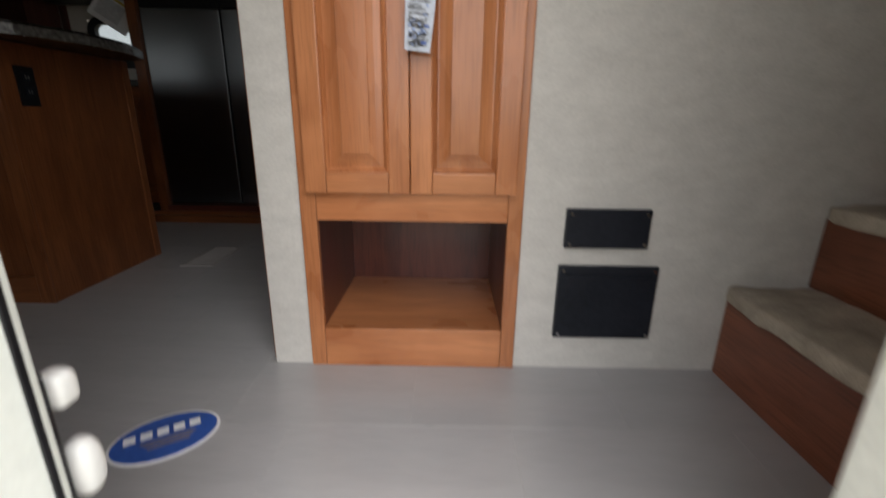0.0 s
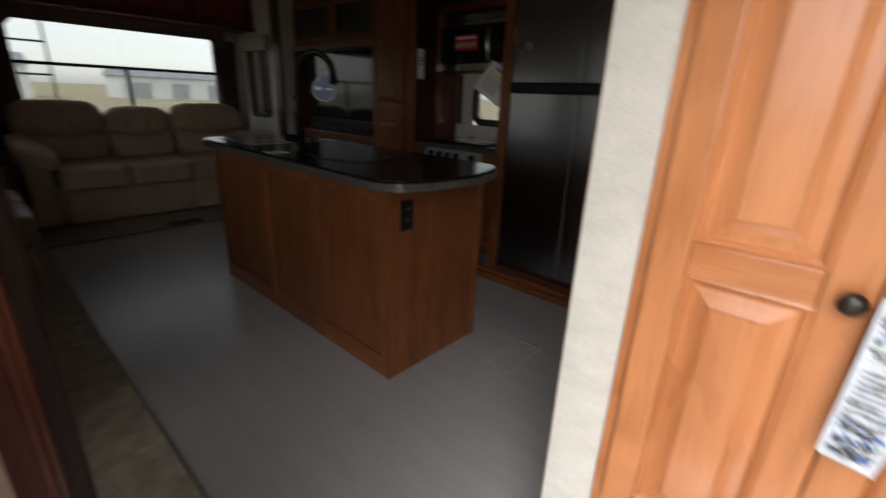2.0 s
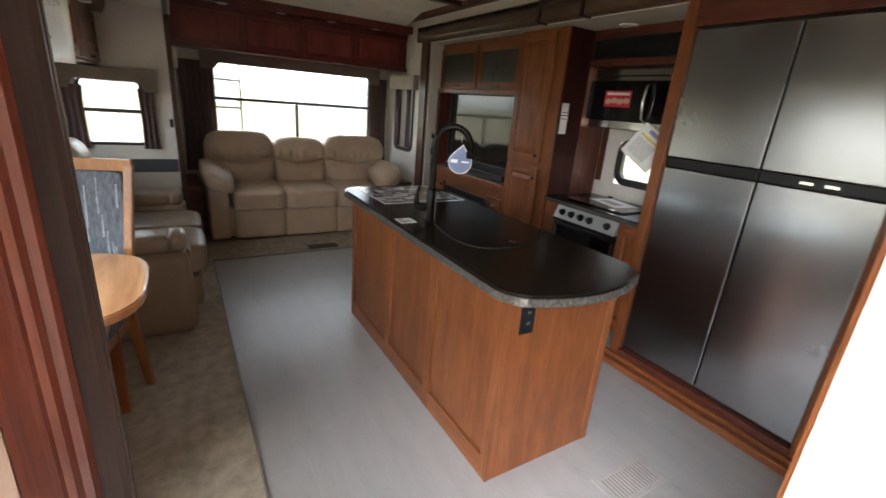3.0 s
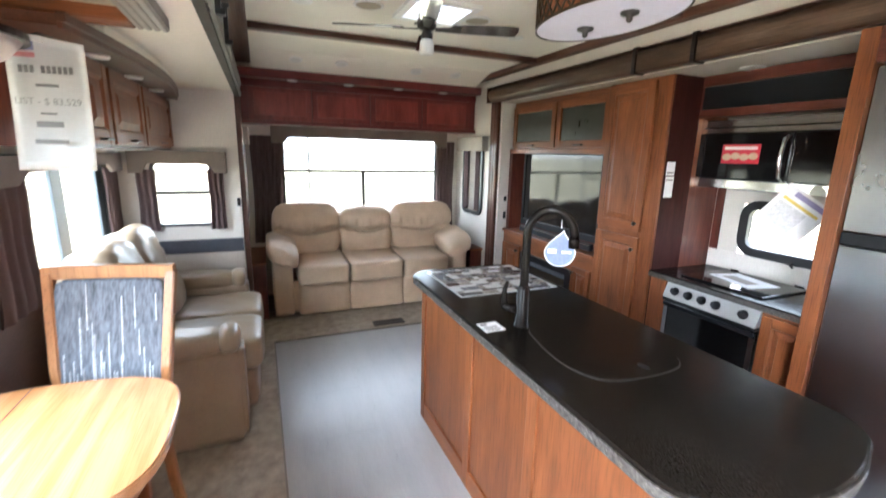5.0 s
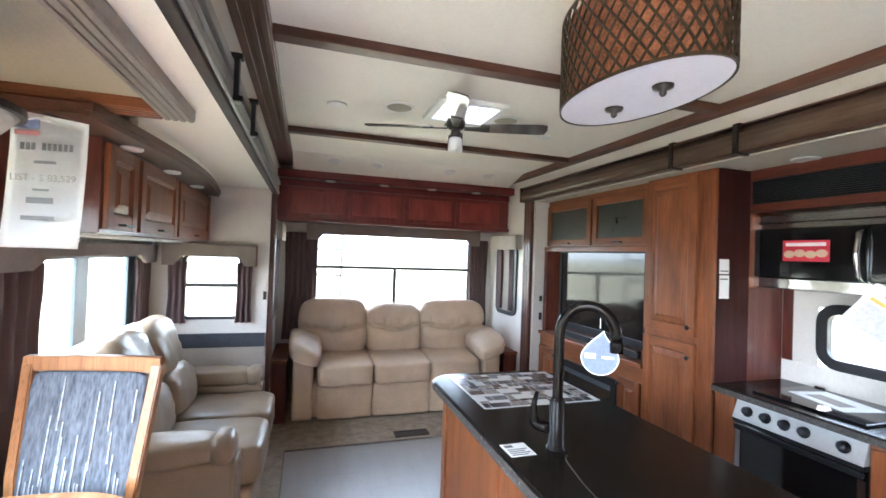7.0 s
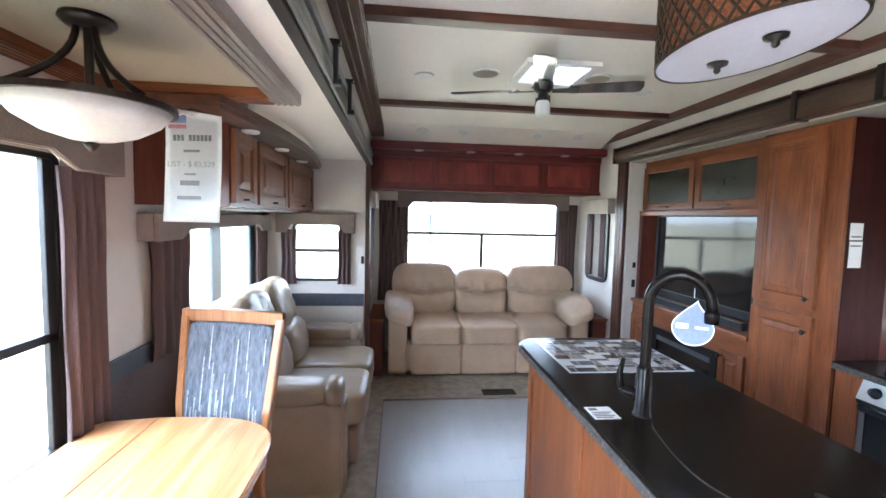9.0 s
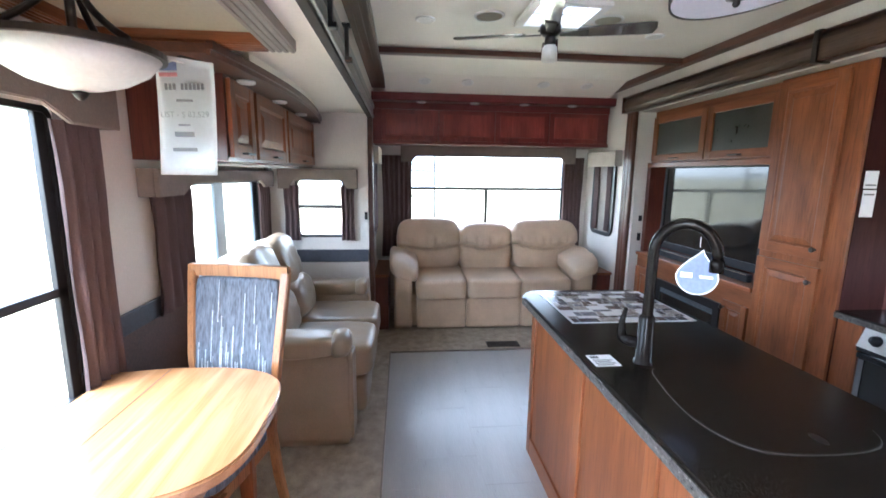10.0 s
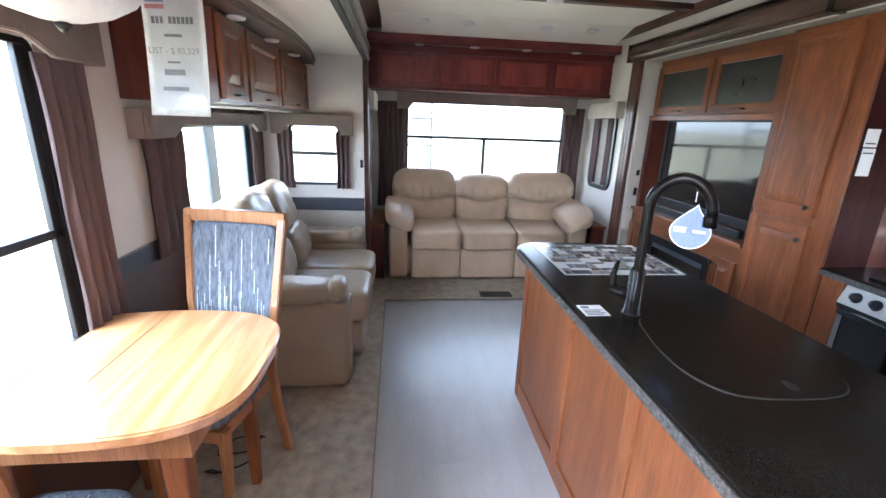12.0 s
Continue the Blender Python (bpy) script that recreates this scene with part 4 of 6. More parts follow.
def microwave():
    c = thing("microwave_oven", "stainless and black over-range microwave with a curved handle", "microwave", (-2.3, 3.6, 1.39))
    x0, x1, f = -2.69, -1.93, 3.545
    part("body", box(x0, f + 0.03, 1.392, x1, 3.775, 1.80, 0.004), black, c)
    part("vent_strip", boxes((x0, f + 0.004, 1.722, x1, f + 0.03, 1.752), (x0, f, 1.756, x1, f + 0.03, 1.80), bevel=0.004), chrome, c, "polished steel vent strip")
    part("door", box(x0, f, 1.455, x1 - 0.2, f + 0.03, 1.72, 0.004), black_gloss, c, "black glass door")
    part("keypad", box(x1 - 0.197, f + 0.002, 1.455, x1, f + 0.03, 1.72, 0.004), black_gloss, c)
    part("lower_strip", box(x0, f - 0.002, 1.395, x1, f + 0.03, 1.452, 0.005), chrome, c, "polished steel lower strip")
    part("handle", rod([(x1 - 0.215, f, 1.70), (x1 - 0.222, f - 0.035, 1.68), (x1 - 0.225, f - 0.045, 1.58), (x1 - 0.222, f - 0.035, 1.48), (x1 - 0.215, f, 1.455)], 0.011, 10), chrome, c, "curved steel handle", True)
    s = thing("food_sticker", "red sticker with pale food pictures on the microwave door", "sticker", (-2.4, f, 1.55))
    part("sheet", box(-2.505, f - 0.0022, 1.545, -2.285, f - 0.0005, 1.655), ink_red, s)
    for k in range(4):
        part("picture", turned(disc(0, 0, 0, 0.027, 0.0008, 18), Matrix.Translation((-2.472 + 0.051 * k, f - 0.0022, 1.582 + 0.006 * (k % 2))) @ Matrix.Rotation(radians(90), 4, "X") @ Matrix.Diagonal((1, 0.75, 1, 1))), leather, s)
    part("banner", box(-2.49, f - 0.003, 1.625, -2.30, f - 0.0023, 1.643), paper, s)


microwave()
hood = thing("upper_cabinet", "dark cherry cabinet above the microwave with a black mesh grille", "cabinet", (-2.2, 3.6, 1.82))
part("box", box(-2.71, 3.52, 1.83, -1.7135, 3.775, 2.058), mahogany_x, hood)
part("frame", boxes((-2.71, 3.495, 1.815, -2.655, 3.519, 2.058), (-1.77, 3.495, 1.815, -1.7135, 3.519, 2.058), (-2.655, 3.495, 1.815, -1.77, 3.519, 1.862), (-2.655, 3.495, 1.995, -1.77, 3.519, 2.058), bevel=0.003), mahogany_x, hood)
part("grille", boxes((-2.6545, 3.512, 1.8625, -1.7705, 3.5195, 1.9945)), black, hood, "black mesh grille")
for k in range(12):
    part("grille_bar", box(-2.65, 3.505, 1.868 + 0.0105 * k, -1.775, 3.5115, 1.872 + 0.0105 * k), black_matte, hood)
side = thing("range_side_panel", "cherry panel below the microwave", "panel", (-2.65, 3.6, 0.86))
part("board", box(-2.659, 3.50, 0.861, -2.656, 3.771, 1.39), mahogany, side)
part("return_board", box(-2.6555, 3.7735, 0.976, -2.600, 3.7795, 1.39), mahogany, side)

# tag on the microwave
mtag = thing("hanging_tag", "square white printed tag hanging askew from the microwave handle", "tag", (-2.02, 3.42, 1.15))
mm = Matrix.Translation((-2.012, 3.44, 1.30)) @ Matrix.Rotation(radians(22), 4, "Z") @ Matrix.Rotation(radians(35), 4, "Y")
part("sheet", turned(plate(rounded(-0.115, -0.115, 0.115, 0.115, 0.01), 1, -0.001, 0.001), mm), paper, mtag)
part("print", turned(boxes((-0.09, -0.0024, -0.085, 0.05, -0.0014, 0.03)), mm), material("light_print", (0.60, 0.60, 0.62), 0.6, 0, 0.1, (60, 60, 60), bump=0), mtag, "pale grey text block")
part("stripe", turned(boxes((-0.09, -0.0024, 0.04, 0.09, -0.0014, 0.055)), mm), material("yellow_print", (0.65, 0.50, 0.12), 0.6, 0, 0.1, bump=0), mtag, "yellow stripe")
part("heading", turned(boxes((-0.06, -0.0024, 0.075, 0.09, -0.0014, 0.10)), mm), material("violet_print", (0.30, 0.27, 0.50), 0.6, 0, 0.1, bump=0), mtag, "violet heading bar")
part("string", rod([(-2.10, 3.49, 1.46), (-2.06, 3.46, 1.43), (-2.03, 3.445, 1.415)], 0.0015, 6), paper, mtag)

# tall cabinet
tall = thing("tall_cabinet", "tall honey cherry cabinet with two raised-panel doors", "cabinet", (-2.9, 3.5, 0))
part("body", box(-3.165, 3.245, 0.07, -2.661, 3.775, 2.055, 0.002), cherry, tall)
# side away from the light, darkened by colour
part("side_panel", box(-2.6605, 3.262, 0.07, -2.6565, 3.4995, 2.055), shaded_side, tall, "reddish side panel, coloured darker for shade")
panel_door(tall, "door", 1, 3.245, -3.155, 1.085, -2.765, 2.035, (cherry, cherry_x), knob=(-2.795, 1.14))
panel_door(tall, "door", 1, 3.245, -3.155, 0.10, -2.765, 1.045, (cherry, cherry_x), knob=(-2.795, 0.965))
note = thing("pinned_note", "white paper slips on the cabinet's side", "paper", (-2.655, 3.3, 1.33))
part("upper_slip", box(-2.6563, 3.275, 1.462, -2.6545, 3.345, 1.545), paper, note)
part("lower_slip", box(-2.6563, 3.278, 1.325, -2.6545, 3.348, 1.455), paper, note)
part("print", boxes((-2.6544, 3.283, 1.475, -2.654, 3.338, 1.482), (-2.6544, 3.283, 1.43, -2.654, 3.338, 1.437)), ink, note)


def entertainment():
    c = thing("entertainment_cabinet", "honey cherry media cabinet with a fireplace and framed doors", "cabinet", (-3.8, 3.5, 0))
    x0, x1, f = -4.50, -3.168, 3.245
    part("base_body", boxes((x0, f, 0.07, x1, 3.775, 0.80)), cherry_x, c)
    part("shelf_top", box(x0 - 0.004, f - 0.022, 0.803, x1 - 0.002, 3.775, 0.832, 0.006), cherry_x, c)
    part("back_panel", box(x0, 3.42, 0.8325, x1, 3.775, 1.595), mahogany_x, c)
    part("side_trim", boxes((x0, f + 0.02, 0.8325, x0 + 0.05, 3.4195, 1.60), bevel=0.003), mahogany, c)
    part("upper_body", box(x0 + 0.03, 3.285, 1.60, x1, 3.775, 2.055), cherry_x, c)
    part("upper_ledge", box(x0 + 0.01, 3.255, 1.585, x1 - 0.001, 3.30, 1.625, 0.005), cherry_x, c)
    panel_door(c, "glass_door", 1, 3.285, x0 + 0.04, 1.635, -3.80, 2.005, (cherry, cherry_x), glass_mat=dark_screen, pull=(-4.13, 1.655))
    panel_door(c, "glass_door", 1, 3.285, -3.785, 1.635, x1 - 0.01, 2.005, (cherry, cherry_x), glass_mat=dark_screen, pull=(-3.48, 1.655))
    panel_door(c, "door", 1, f, x0 + 0.015, 0.12, -4.17, 0.70, (cherry, cherry_x), knob=(-4.20, 0.655))
    panel_door(c, "door", 1, f, -3.395, 0.12, x1 - 0.015, 0.70, (cherry, cherry_x), knob=(-3.365, 0.655))
    fp = thing("electric_fireplace", "black electric fireplace insert with a slotted grille", "fireplace", (-3.78, 3.24, 0.2))
    part("surround", ring([(-4.15, 0.18), (-3.41, 0.18), (-3.41, 0.66), (-4.15, 0.66)], [(-4.09, 0.24), (-3.47, 0.24), (-3.47, 0.60), (-4.09, 0.60)], 1, f - 0.016, f - 0.001), black, fp)
    part("glass", box(-4.089, f - 0.008, 0.241, -3.471, f - 0.003, 0.56), black_gloss, fp)
    for k in range(3):
        part("slat", box(-4.089, f - 0.016, 0.562 + 0.013 * k, -3.471, f - 0.004, 0.570 + 0.013 * k, 0.001), frame_blue, fp)
    tv = thing("television", "flat black television reflecting the windows", "television", (-3.8, 3.38, 0.84))
    part("bezel", ring([(-4.35, 0.90), (-3.262, 0.90), (-3.262, 1.60 - 0.005), (-4.35, 1.595)], [(-4.325, 0.955), (-3.287, 0.955), (-3.287, 1.575), (-4.325, 1.575)], 1, 3.342, 3.385), black, tv)
    part("screen", box(-4.325, 3.352, 0.955, -3.287, 3.38, 1.575), black_gloss, tv)
    part("back", box(-4.34, 3.386, 0.91, -3.272, 3.4195, 1.585), black, tv)
    sb = thing("sound_bar", "slim black sound bar on the media shelf", "speaker", (-3.8, 3.33, 0.833))
    part("housing", box(-4.30, 3.30, 0.8335, -3.29, 3.338, 0.890, 0.008), black, sb)
    part("edge", box(-4.29, 3.297, 0.884, -3.30, 3.2995, 0.888), chrome, sb)


entertainment()
for z, h in ((1.105, 0.05), (0.925, 0.07)):
    s = thing("wall_plate", "black switch plate on the kitchen end wall", "switch", (-4.52, 3.245, z), group="black plates by the media cabinet")
    part("plate", box(-4.5195, 3.232, z, -4.512, 3.262 + 0.0, z + h, 0.002), black, s)
    part("rocker", box(-4.512, 3.239, z + 0.012, -4.509, 3.255, z + h - 0.012, 0.001), black_matte, s)

# brackets under the kitchen fascia
for x in (-2.83, -2.43):
    b = thing("fascia_bracket", "dark bronze bracket over the kitchen fascia", "bracket", (x, 3.1, 2.06), group="fascia brackets")
    part("strap", boxes((x - 0.014, 3.083, 2.062, x + 0.014, 3.094, 2.215), (x - 0.014, 3.094, 2.206, x + 0.014, 3.167, 2.218), (x - 0.014, 3.094, 2.060, x + 0.014, 3.167, 2.0735), bevel=0.003), bronze, b)
# brackets on the dinette fascia
for x in (-2.25, -2.66):
    b = thing("fascia_bracket", "black S-shaped bracket on the slide-out fascia", "bracket", (x, 0.86, 1.98), group="fascia brackets")
    part("strap", boxes((x - 0.013, 0.8555, 1.962, x + 0.013, 0.872, 2.090), (x - 0.016, 0.8365, 2.080, x + 0.016, 0.880, 2.096), (x - 0.018, 0.8555, 1.950, x + 0.018, 0.884, 1.968), bevel=0.004), black, b)


# ---- windows ----
def window(name, axis, wall, inside, u0, v0, u1, v1, bars=(), frame_w=0.022, r=0.03, label="", mat=None):
    """Glass, a rounded frame and its bars; wall is the plane of the glass, inside the side of the room."""
    m = mat or frame_black
    w = thing(name, label, "window", (wall, (u0 + u1) / 2, v0) if axis == 0 else ((u0 + u1) / 2, wall, v0), kind="structure")
    lo, hi = sorted((wall - 0.012 * inside, wall + 0.028 * inside))
    part("window_frame", ring(rounded(u0 - frame_w, v0 - frame_w, u1 + frame_w, v1 + frame_w, r + frame_w), rounded(u0, v0, u1, v1, r), axis, lo, hi), m, w)
    g = part("pane", plate(rounded(u0 - 0.004, v0 - 0.004, u1 + 0.004, v1 + 0.004, r), axis, wall - 0.002, wall + 0.002), glass, w)
    for a0, b0, a1, b1 in bars:
        lo2, hi2 = sorted((wall + 0.003 * inside, wall + 0.022 * inside))
        part("glazing_bar", box(lo2, a0, b0, hi2, a1, b1, 0.003) if axis == 0 else box(a0, lo2, b0, a1, hi2, b1, 0.003), m, w)
    return w


window("window_rear", 0, -5.575, 1, 1.19, 0.86, 2.875, 1.71, [(1.19, 1.335, 2.875, 1.365), (2.00, 0.86, 2.035, 1.335)], label="wide rear window with black glazing bars")
window("window_end", 0, -4.49, 1, 0.225, 0.99, 0.588, 1.44, [(0.225, 1.212, 0.588, 1.240)], label="small double-hung window with a black frame")
window("window_loveseat", 1, -0.05, 1, -4.23, 0.92, -3.07, 1.43, [(-3.60, 0.92, -3.47, 1.43), (-4.23, 0.92, -4.13, 1.43)], label="slider window with slate blue frames", mat=frame_blue)
window("window_dinette", 1, -0.05, 1, -2.28, 0.74, -0.92, 1.68, [(-2.28, 1.095, -0.92, 1.125), (-2.28, 0.74, -2.24, 1.68)], label="large dinette window with a dark crossbar", r=0.02)
window("window_stove", 1, 3.792, -1, -2.42, 1.03, -1.88, 1.27, [], frame_w=0.055, r=0.05, label="small tilt window behind the stove")
lt = thing("window_latch", "black latch on the small stove window", "latch", (-2.13, 3.77, 0.97))
part("body", box(-2.17, 3.765, 0.972, -2.10, 3.779, 0.992, 0.003), black, lt)
part("lever", rod([(-2.135, 3.766, 0.982), (-2.135, 3.745, 0.975), (-2.115, 3.735, 0.968)], 0.006, 8), black, lt)


def valance(name, axis, face, out, u0, u1, z0, z1, depth, label, notch=0.05, ear=0.13):
    """A padded box valance with a cut-out lower edge, and its two returns."""
    v = thing(name, label, "valance", (face, (u0 + u1) / 2, z0) if axis == 0 else ((u0 + u1) / 2, face, z0))
    e = (u1 - u0) * ear
    outl = [(u0, z0), (u0 + e, z0), (u0 + e * 1.45, z0 + notch), (u1 - e * 1.45, z0 + notch), (u1 - e, z0), (u1, z0), (u1, z1), (u0, z1)]
    a, b = sorted((face + out * (depth - 0.02), face + out * depth))
    part("face_board", plate(outl, axis, a, b, 0.004), valance_cloth, v)
    lo, hi = sorted((face + out * 0.0015, face + out * (depth - 0.021)))
    for s0, s1 in ((u0, u0 + 0.018), (u1 - 0.018, u1)):
        part("return_board", box(lo, s0, z0, hi, s1, z1, 0.002) if axis == 0 else box(s0, lo, z0, s1, hi, z1, 0.002), valance_cloth, v)
    part("top_board", box(lo, u0 + 0.0185, z1 - 0.018, hi, u1 - 0.0185, z1) if axis == 0 else box(u0 + 0.0185, lo, z1 - 0.018, u1 - 0.0185, hi, z1), valance_cloth, v)


def drape(axis, face, out, u0, u1, z0, z1, label, folds=4):
    """A narrow gathered curtain panel."""
    n, rows = folds * 8, 10
    bm = bmesh.new()
    grid = []
    for side in (0, 1):
        for j in range(rows + 1):
            z = z0 + (z1 - z0) * j / rows
            row = []
            for i in range(n + 1):
                t = i / n
                pinch = 1 - 0.10 * math.sin(math.pi * j / rows)
                u = (u0 + u1) / 2 + (t - 0.5) * (u1 - u0) * pinch
                w = face + out * (0.026 + 0.014 * math.sin(t * folds * 2 * math.pi + 0.4 * math.sin(j)) + 0.003 * noise.noise((u * 20, z * 4, face)) + 0.004 * side)
                row.append(bm.verts.new((w, u, z) if axis == 0 else (u, w, z)))
            grid.append(row)
    for s in (0, 1):
        for j in range(rows):
            for i in range(n):
                a, b = grid[s * (rows + 1) + j], grid[s * (rows + 1) + j + 1]
                bm.faces.new((a[i], a[i + 1], b[i + 1], b[i]))
    solo("curtain", bm, drape_cloth, label, "curtain", group="window drapes", smooth=True)


valance("valance", 0, -5.556, 1, 1.07, 2.975, 1.628, 1.797, 0.13, "taupe padded valance across the rear window", 0.060, 0.06)
drape(0, -5.555, 1, 0.86, 1.195, 0.60, 1.70, "plum-brown drape beside the rear window", 6)
drape(0, -5.555, 1, 2.875, 3.115, 0.60, 1.70, "plum-brown drape beside the rear window", 5)
valance("valance", 0, -4.466, 1, 0.085, 0.715, 1.375, 1.535, 0.075, "taupe padded valance over the small window", 0.068)
drape(0, -4.464, 1, 0.115, 0.245, 0.945, 1.40, "plum-brown drape beside the small window", 3)
drape(0, -4.464, 1, 0.575, 0.69, 0.945, 1.40, "plum-brown drape beside the small window", 3)
valance("valance", 1, -0.019, 1, -4.35, -2.70, 1.395, 1.515, 0.09, "taupe padded valance over the slider window")
drape(1, -0.018, 1, -4.40, -4.17, 0.86, 1.42, "plum-brown drape beside the slider window")
drape(1, -0.018, 1, -3.10, -2.74, 0.86, 1.42, "plum-brown drape beside the slider window")
valance("valance", 1, -0.019, 1, -2.47, -0.72, 1.645, 1.80, 0.10, "taupe padded valance over the dinette window")
drape(1, -0.018, 1, -2.455, -2.25, 0.66, 1.66, "plum-brown drape beside the dinette window", 4)
drape(1, -0.018, 1, -0.92, -0.74, 0.66, 1.66, "plum-brown drape beside the dinette window", 4)


valance_pale = material("pale_taupe_weave", (0.40, 0.36, 0.32), 0.9, 0, 0.08, bump=0.5, stretch=(300, 300, 120))


def side_window(yw, out, label):
    """A narrow dark window on the rear side walls with a padded surround."""
    w = thing("side_window", label, "window", (-5.1, yw, 0.9))
    a, b = sorted((yw + out * 0.002, yw + out * 0.022))
    part("window_frame", ring(rounded(-5.34, 0.90, -4.86, 1.66, 0.09), rounded(-5.30, 0.94, -4.90, 1.63, 0.06), 1, a, b), frame_black, w)
    a, b = sorted((yw + out * 0.002, yw + out * 0.008))
    part("pane", plate(rounded(-5.302, 0.938, -4.898, 1.632, 0.06), 1, a, b), trim_grey, w, "drawn taupe day shade")
    a, b = sorted((yw + out * 0.002, yw + out * 0.075))
    part("valance", box(-5.42, a, 1.60, -4.78, b, 1.75, 0.006), valance_pale, w, "pale taupe padded valance")
    for u0, u1 in ((-5.29, -5.19), (-5.01, -4.91)):
        bm = bmesh.new()
        for k in range(4):
            u = u0 + (u1 - u0) * (k + 0.5) / 4
            join(bm, rod([(u, yw + out * 0.022, 0.955), (u, yw + out * 0.022, 1.30), (u, yw + out * 0.024, 1.60)], [0.012, 0.011, 0.012], 8))
        part("curtain", bm, drape_cloth, w, "gathered plum-brown curtain", True)


side_window(3.17, -1, "narrow side window with dark glass and drawn-back curtains")
side_window(0.80, 1, "narrow side window with dark glass and drawn-back curtains")


# ---- living area ----
def rear_overhead():
    c = thing("overhead_cabinet", "dark mahogany overhead cabinet row above the rear window", "cabinet", (-5.3, 2.0, 1.79))
    part("body", box(-5.555, 0.803, 1.80, -5.125, 3.168, 2.20), red_wood_y, c)
    edges = [0.885, 1.44, 2.00, 2.55, 3.10]
    for a, b in zip(edges, edges[1:]):
        d_ = part("door", box(-5.125, a + 0.004, 1.825, -5.107, b - 0.004, 2.115, 0.003), red_wood, c)
        part("panel", box(-5.106, a + 0.05, 1.87, -5.101, b - 0.05, 2.075, 0.004), red_panel, d_)
    part("bottom_rail", box(-5.1245, 0.803, 1.79, -5.095, 3.168, 1.8245, 0.004), red_wood_y, c)
    part("crown", plate([(-5.125, 2.180), (-4.995, 2.180), (-4.985, 2.188), (-4.985, 2.252), (-5.125, 2.252)], 1, 0.803, 3.168), red_wood_y, c, "mahogany crown board")
    part("frieze", box(-5.1245, 0.803, 2.117, -5.105, 3.168, 2.1795, 0.003), red_wood_y, c)
    for y in (1.27, 1.78, 2.27, 2.75):
        l = thing("puck_light", "small round recessed light under the mahogany crown", "light", (-5.045, y, 2.17), group="puck lights over the sofa")
        part("rim", lathe([(0.046, 0.0), (0.046, -0.006), (0.036, -0.010), (0.030, -0.003)], -5.045, y, 2.1795, 24), white_plastic, l, "", True)
        part("lens", disc(-5.045, y, 2.1755, 0.030, 0.003, 24), opal, l)


rear_overhead()


def pillow_back(y0, y1, top, seed):
    """A tall back cushion: full headrest, a deep stitched crease with gathers, and a lumbar roll below."""
    zc, xc = 0.745, -5.30
    bm = cushion(xc - 0.13, y0, 0.49, xc + 0.13, y1, top, power=4.6, cuts=34, puff=0.03, wrinkle=0.005, seed=seed)
    for v in bm.verts:
        p = v.co
        if p.x > xc - 0.02:
            k = min(1.0, (p.x - xc + 0.02) / 0.08)
            crease = math.exp(-((p.z - zc - 0.02 * math.cos((p.y - y0) / (y1 - y0) * 6.283)) / 0.016) ** 2)
            swell = math.exp(-((p.z - zc - 0.12) / 0.09) ** 2) * 0.028 + math.exp(-((p.z - zc + 0.085) / 0.06) ** 2) * 0.022
            gather = noise.noise((p.y * 26 + seed * 3, p.z * 3, seed)) * 0.030 * math.exp(-((p.z - zc - 0.035) / 0.055) ** 2)
            p.x += k * (swell + gather - 0.062 * crease)
    turn = Matrix.Translation((xc, 0, 0.75)) @ Matrix.Rotation(radians(-12), 4, "Y") @ Matrix.Translation((-xc, 0, -0.75))
    return turned(bm, turn)


def sofa():
    c = thing("sofa", "beige leather three-seat reclining sofa with pillow arms", "sofa", (-5.1, 2.0, 0))
    x0, xf = -5.48, -4.74
    ys = [1.215, 1.70, 2.24, 2.735]
    part("base", cushion(x0 + 0.05, 1.0, 0.03, xf - 0.06, 2.96, 0.36, power=12, cuts=6), leather, c, smooth=True)
    tilt = Matrix.Rotation(radians(3.5), 4, "Y")
    for k in range(3):
        a, b = ys[k], ys[k + 1]
        part("front_panel", cushion(xf - 0.10, a + 0.002, 0.03, xf - 0.020, b - 0.002, 0.336, power=22, cuts=9, puff=0.003, wrinkle=0.002, seed=k), leather, c, "padded footrest panel", True)
        part("seat_cushion", cushion(x0 + 0.16, a + 0.0015, 0.338, xf + 0.040, b - 0.0015, 0.535, power=9, cuts=18, puff=0.012, wrinkle=0.004, seed=k + 3, lean=tilt), leather, c, smooth=True)
    for k, (a, b, top) in enumerate(((1.035, 1.684, 1.035), (1.692, 2.240, 0.985), (2.246, 2.960, 1.025))):
        part("back_cushion", pillow_back(a + 0.001, b - 0.001, top, k + 11), leather, c, "plump back cushion with a gathered crease", True)
    part("back_frame", cushion(x0, 1.08, 0.1, x0 + 0.12, 2.90, 0.93, power=9, cuts=6), leather, c, smooth=True)
    for a, b, s in ((0.965, 1.238, 1), (2.715, 2.995, 2)):
        m_, o = (a + b) / 2, (1 if s == 1 else -1)
        part("arm_body", cushion(x0 + 0.1, m_ - 0.088 - o * 0.012, 0.03, xf - 0.012, m_ + 0.088 - o * 0.012, 0.585, power=18, cuts=9, wrinkle=0.002, seed=s), leather, c, smooth=True)
        bm = cushion(x0 + 0.22, a, 0.585, xf + 0.060, b, 0.730, power=4.4, cuts=18, puff=0.02, wrinkle=0.007, seed=s + 5)
        for v in bm.verts:
            front = max(0.0, (v.co.x + 4.95) / 0.26)
            v.co.z -= 0.040 * front ** 2 + 0.042 * (v.co.y - m_) * o / 0.13 + 0.006 * abs(v.co.y - m_) / 0.13
            v.co.z += 0.10 * (-(v.co.x) - 4.98)
        part("arm_pad", bm, leather, c, "plump rounded arm pad drooping at the front", True)


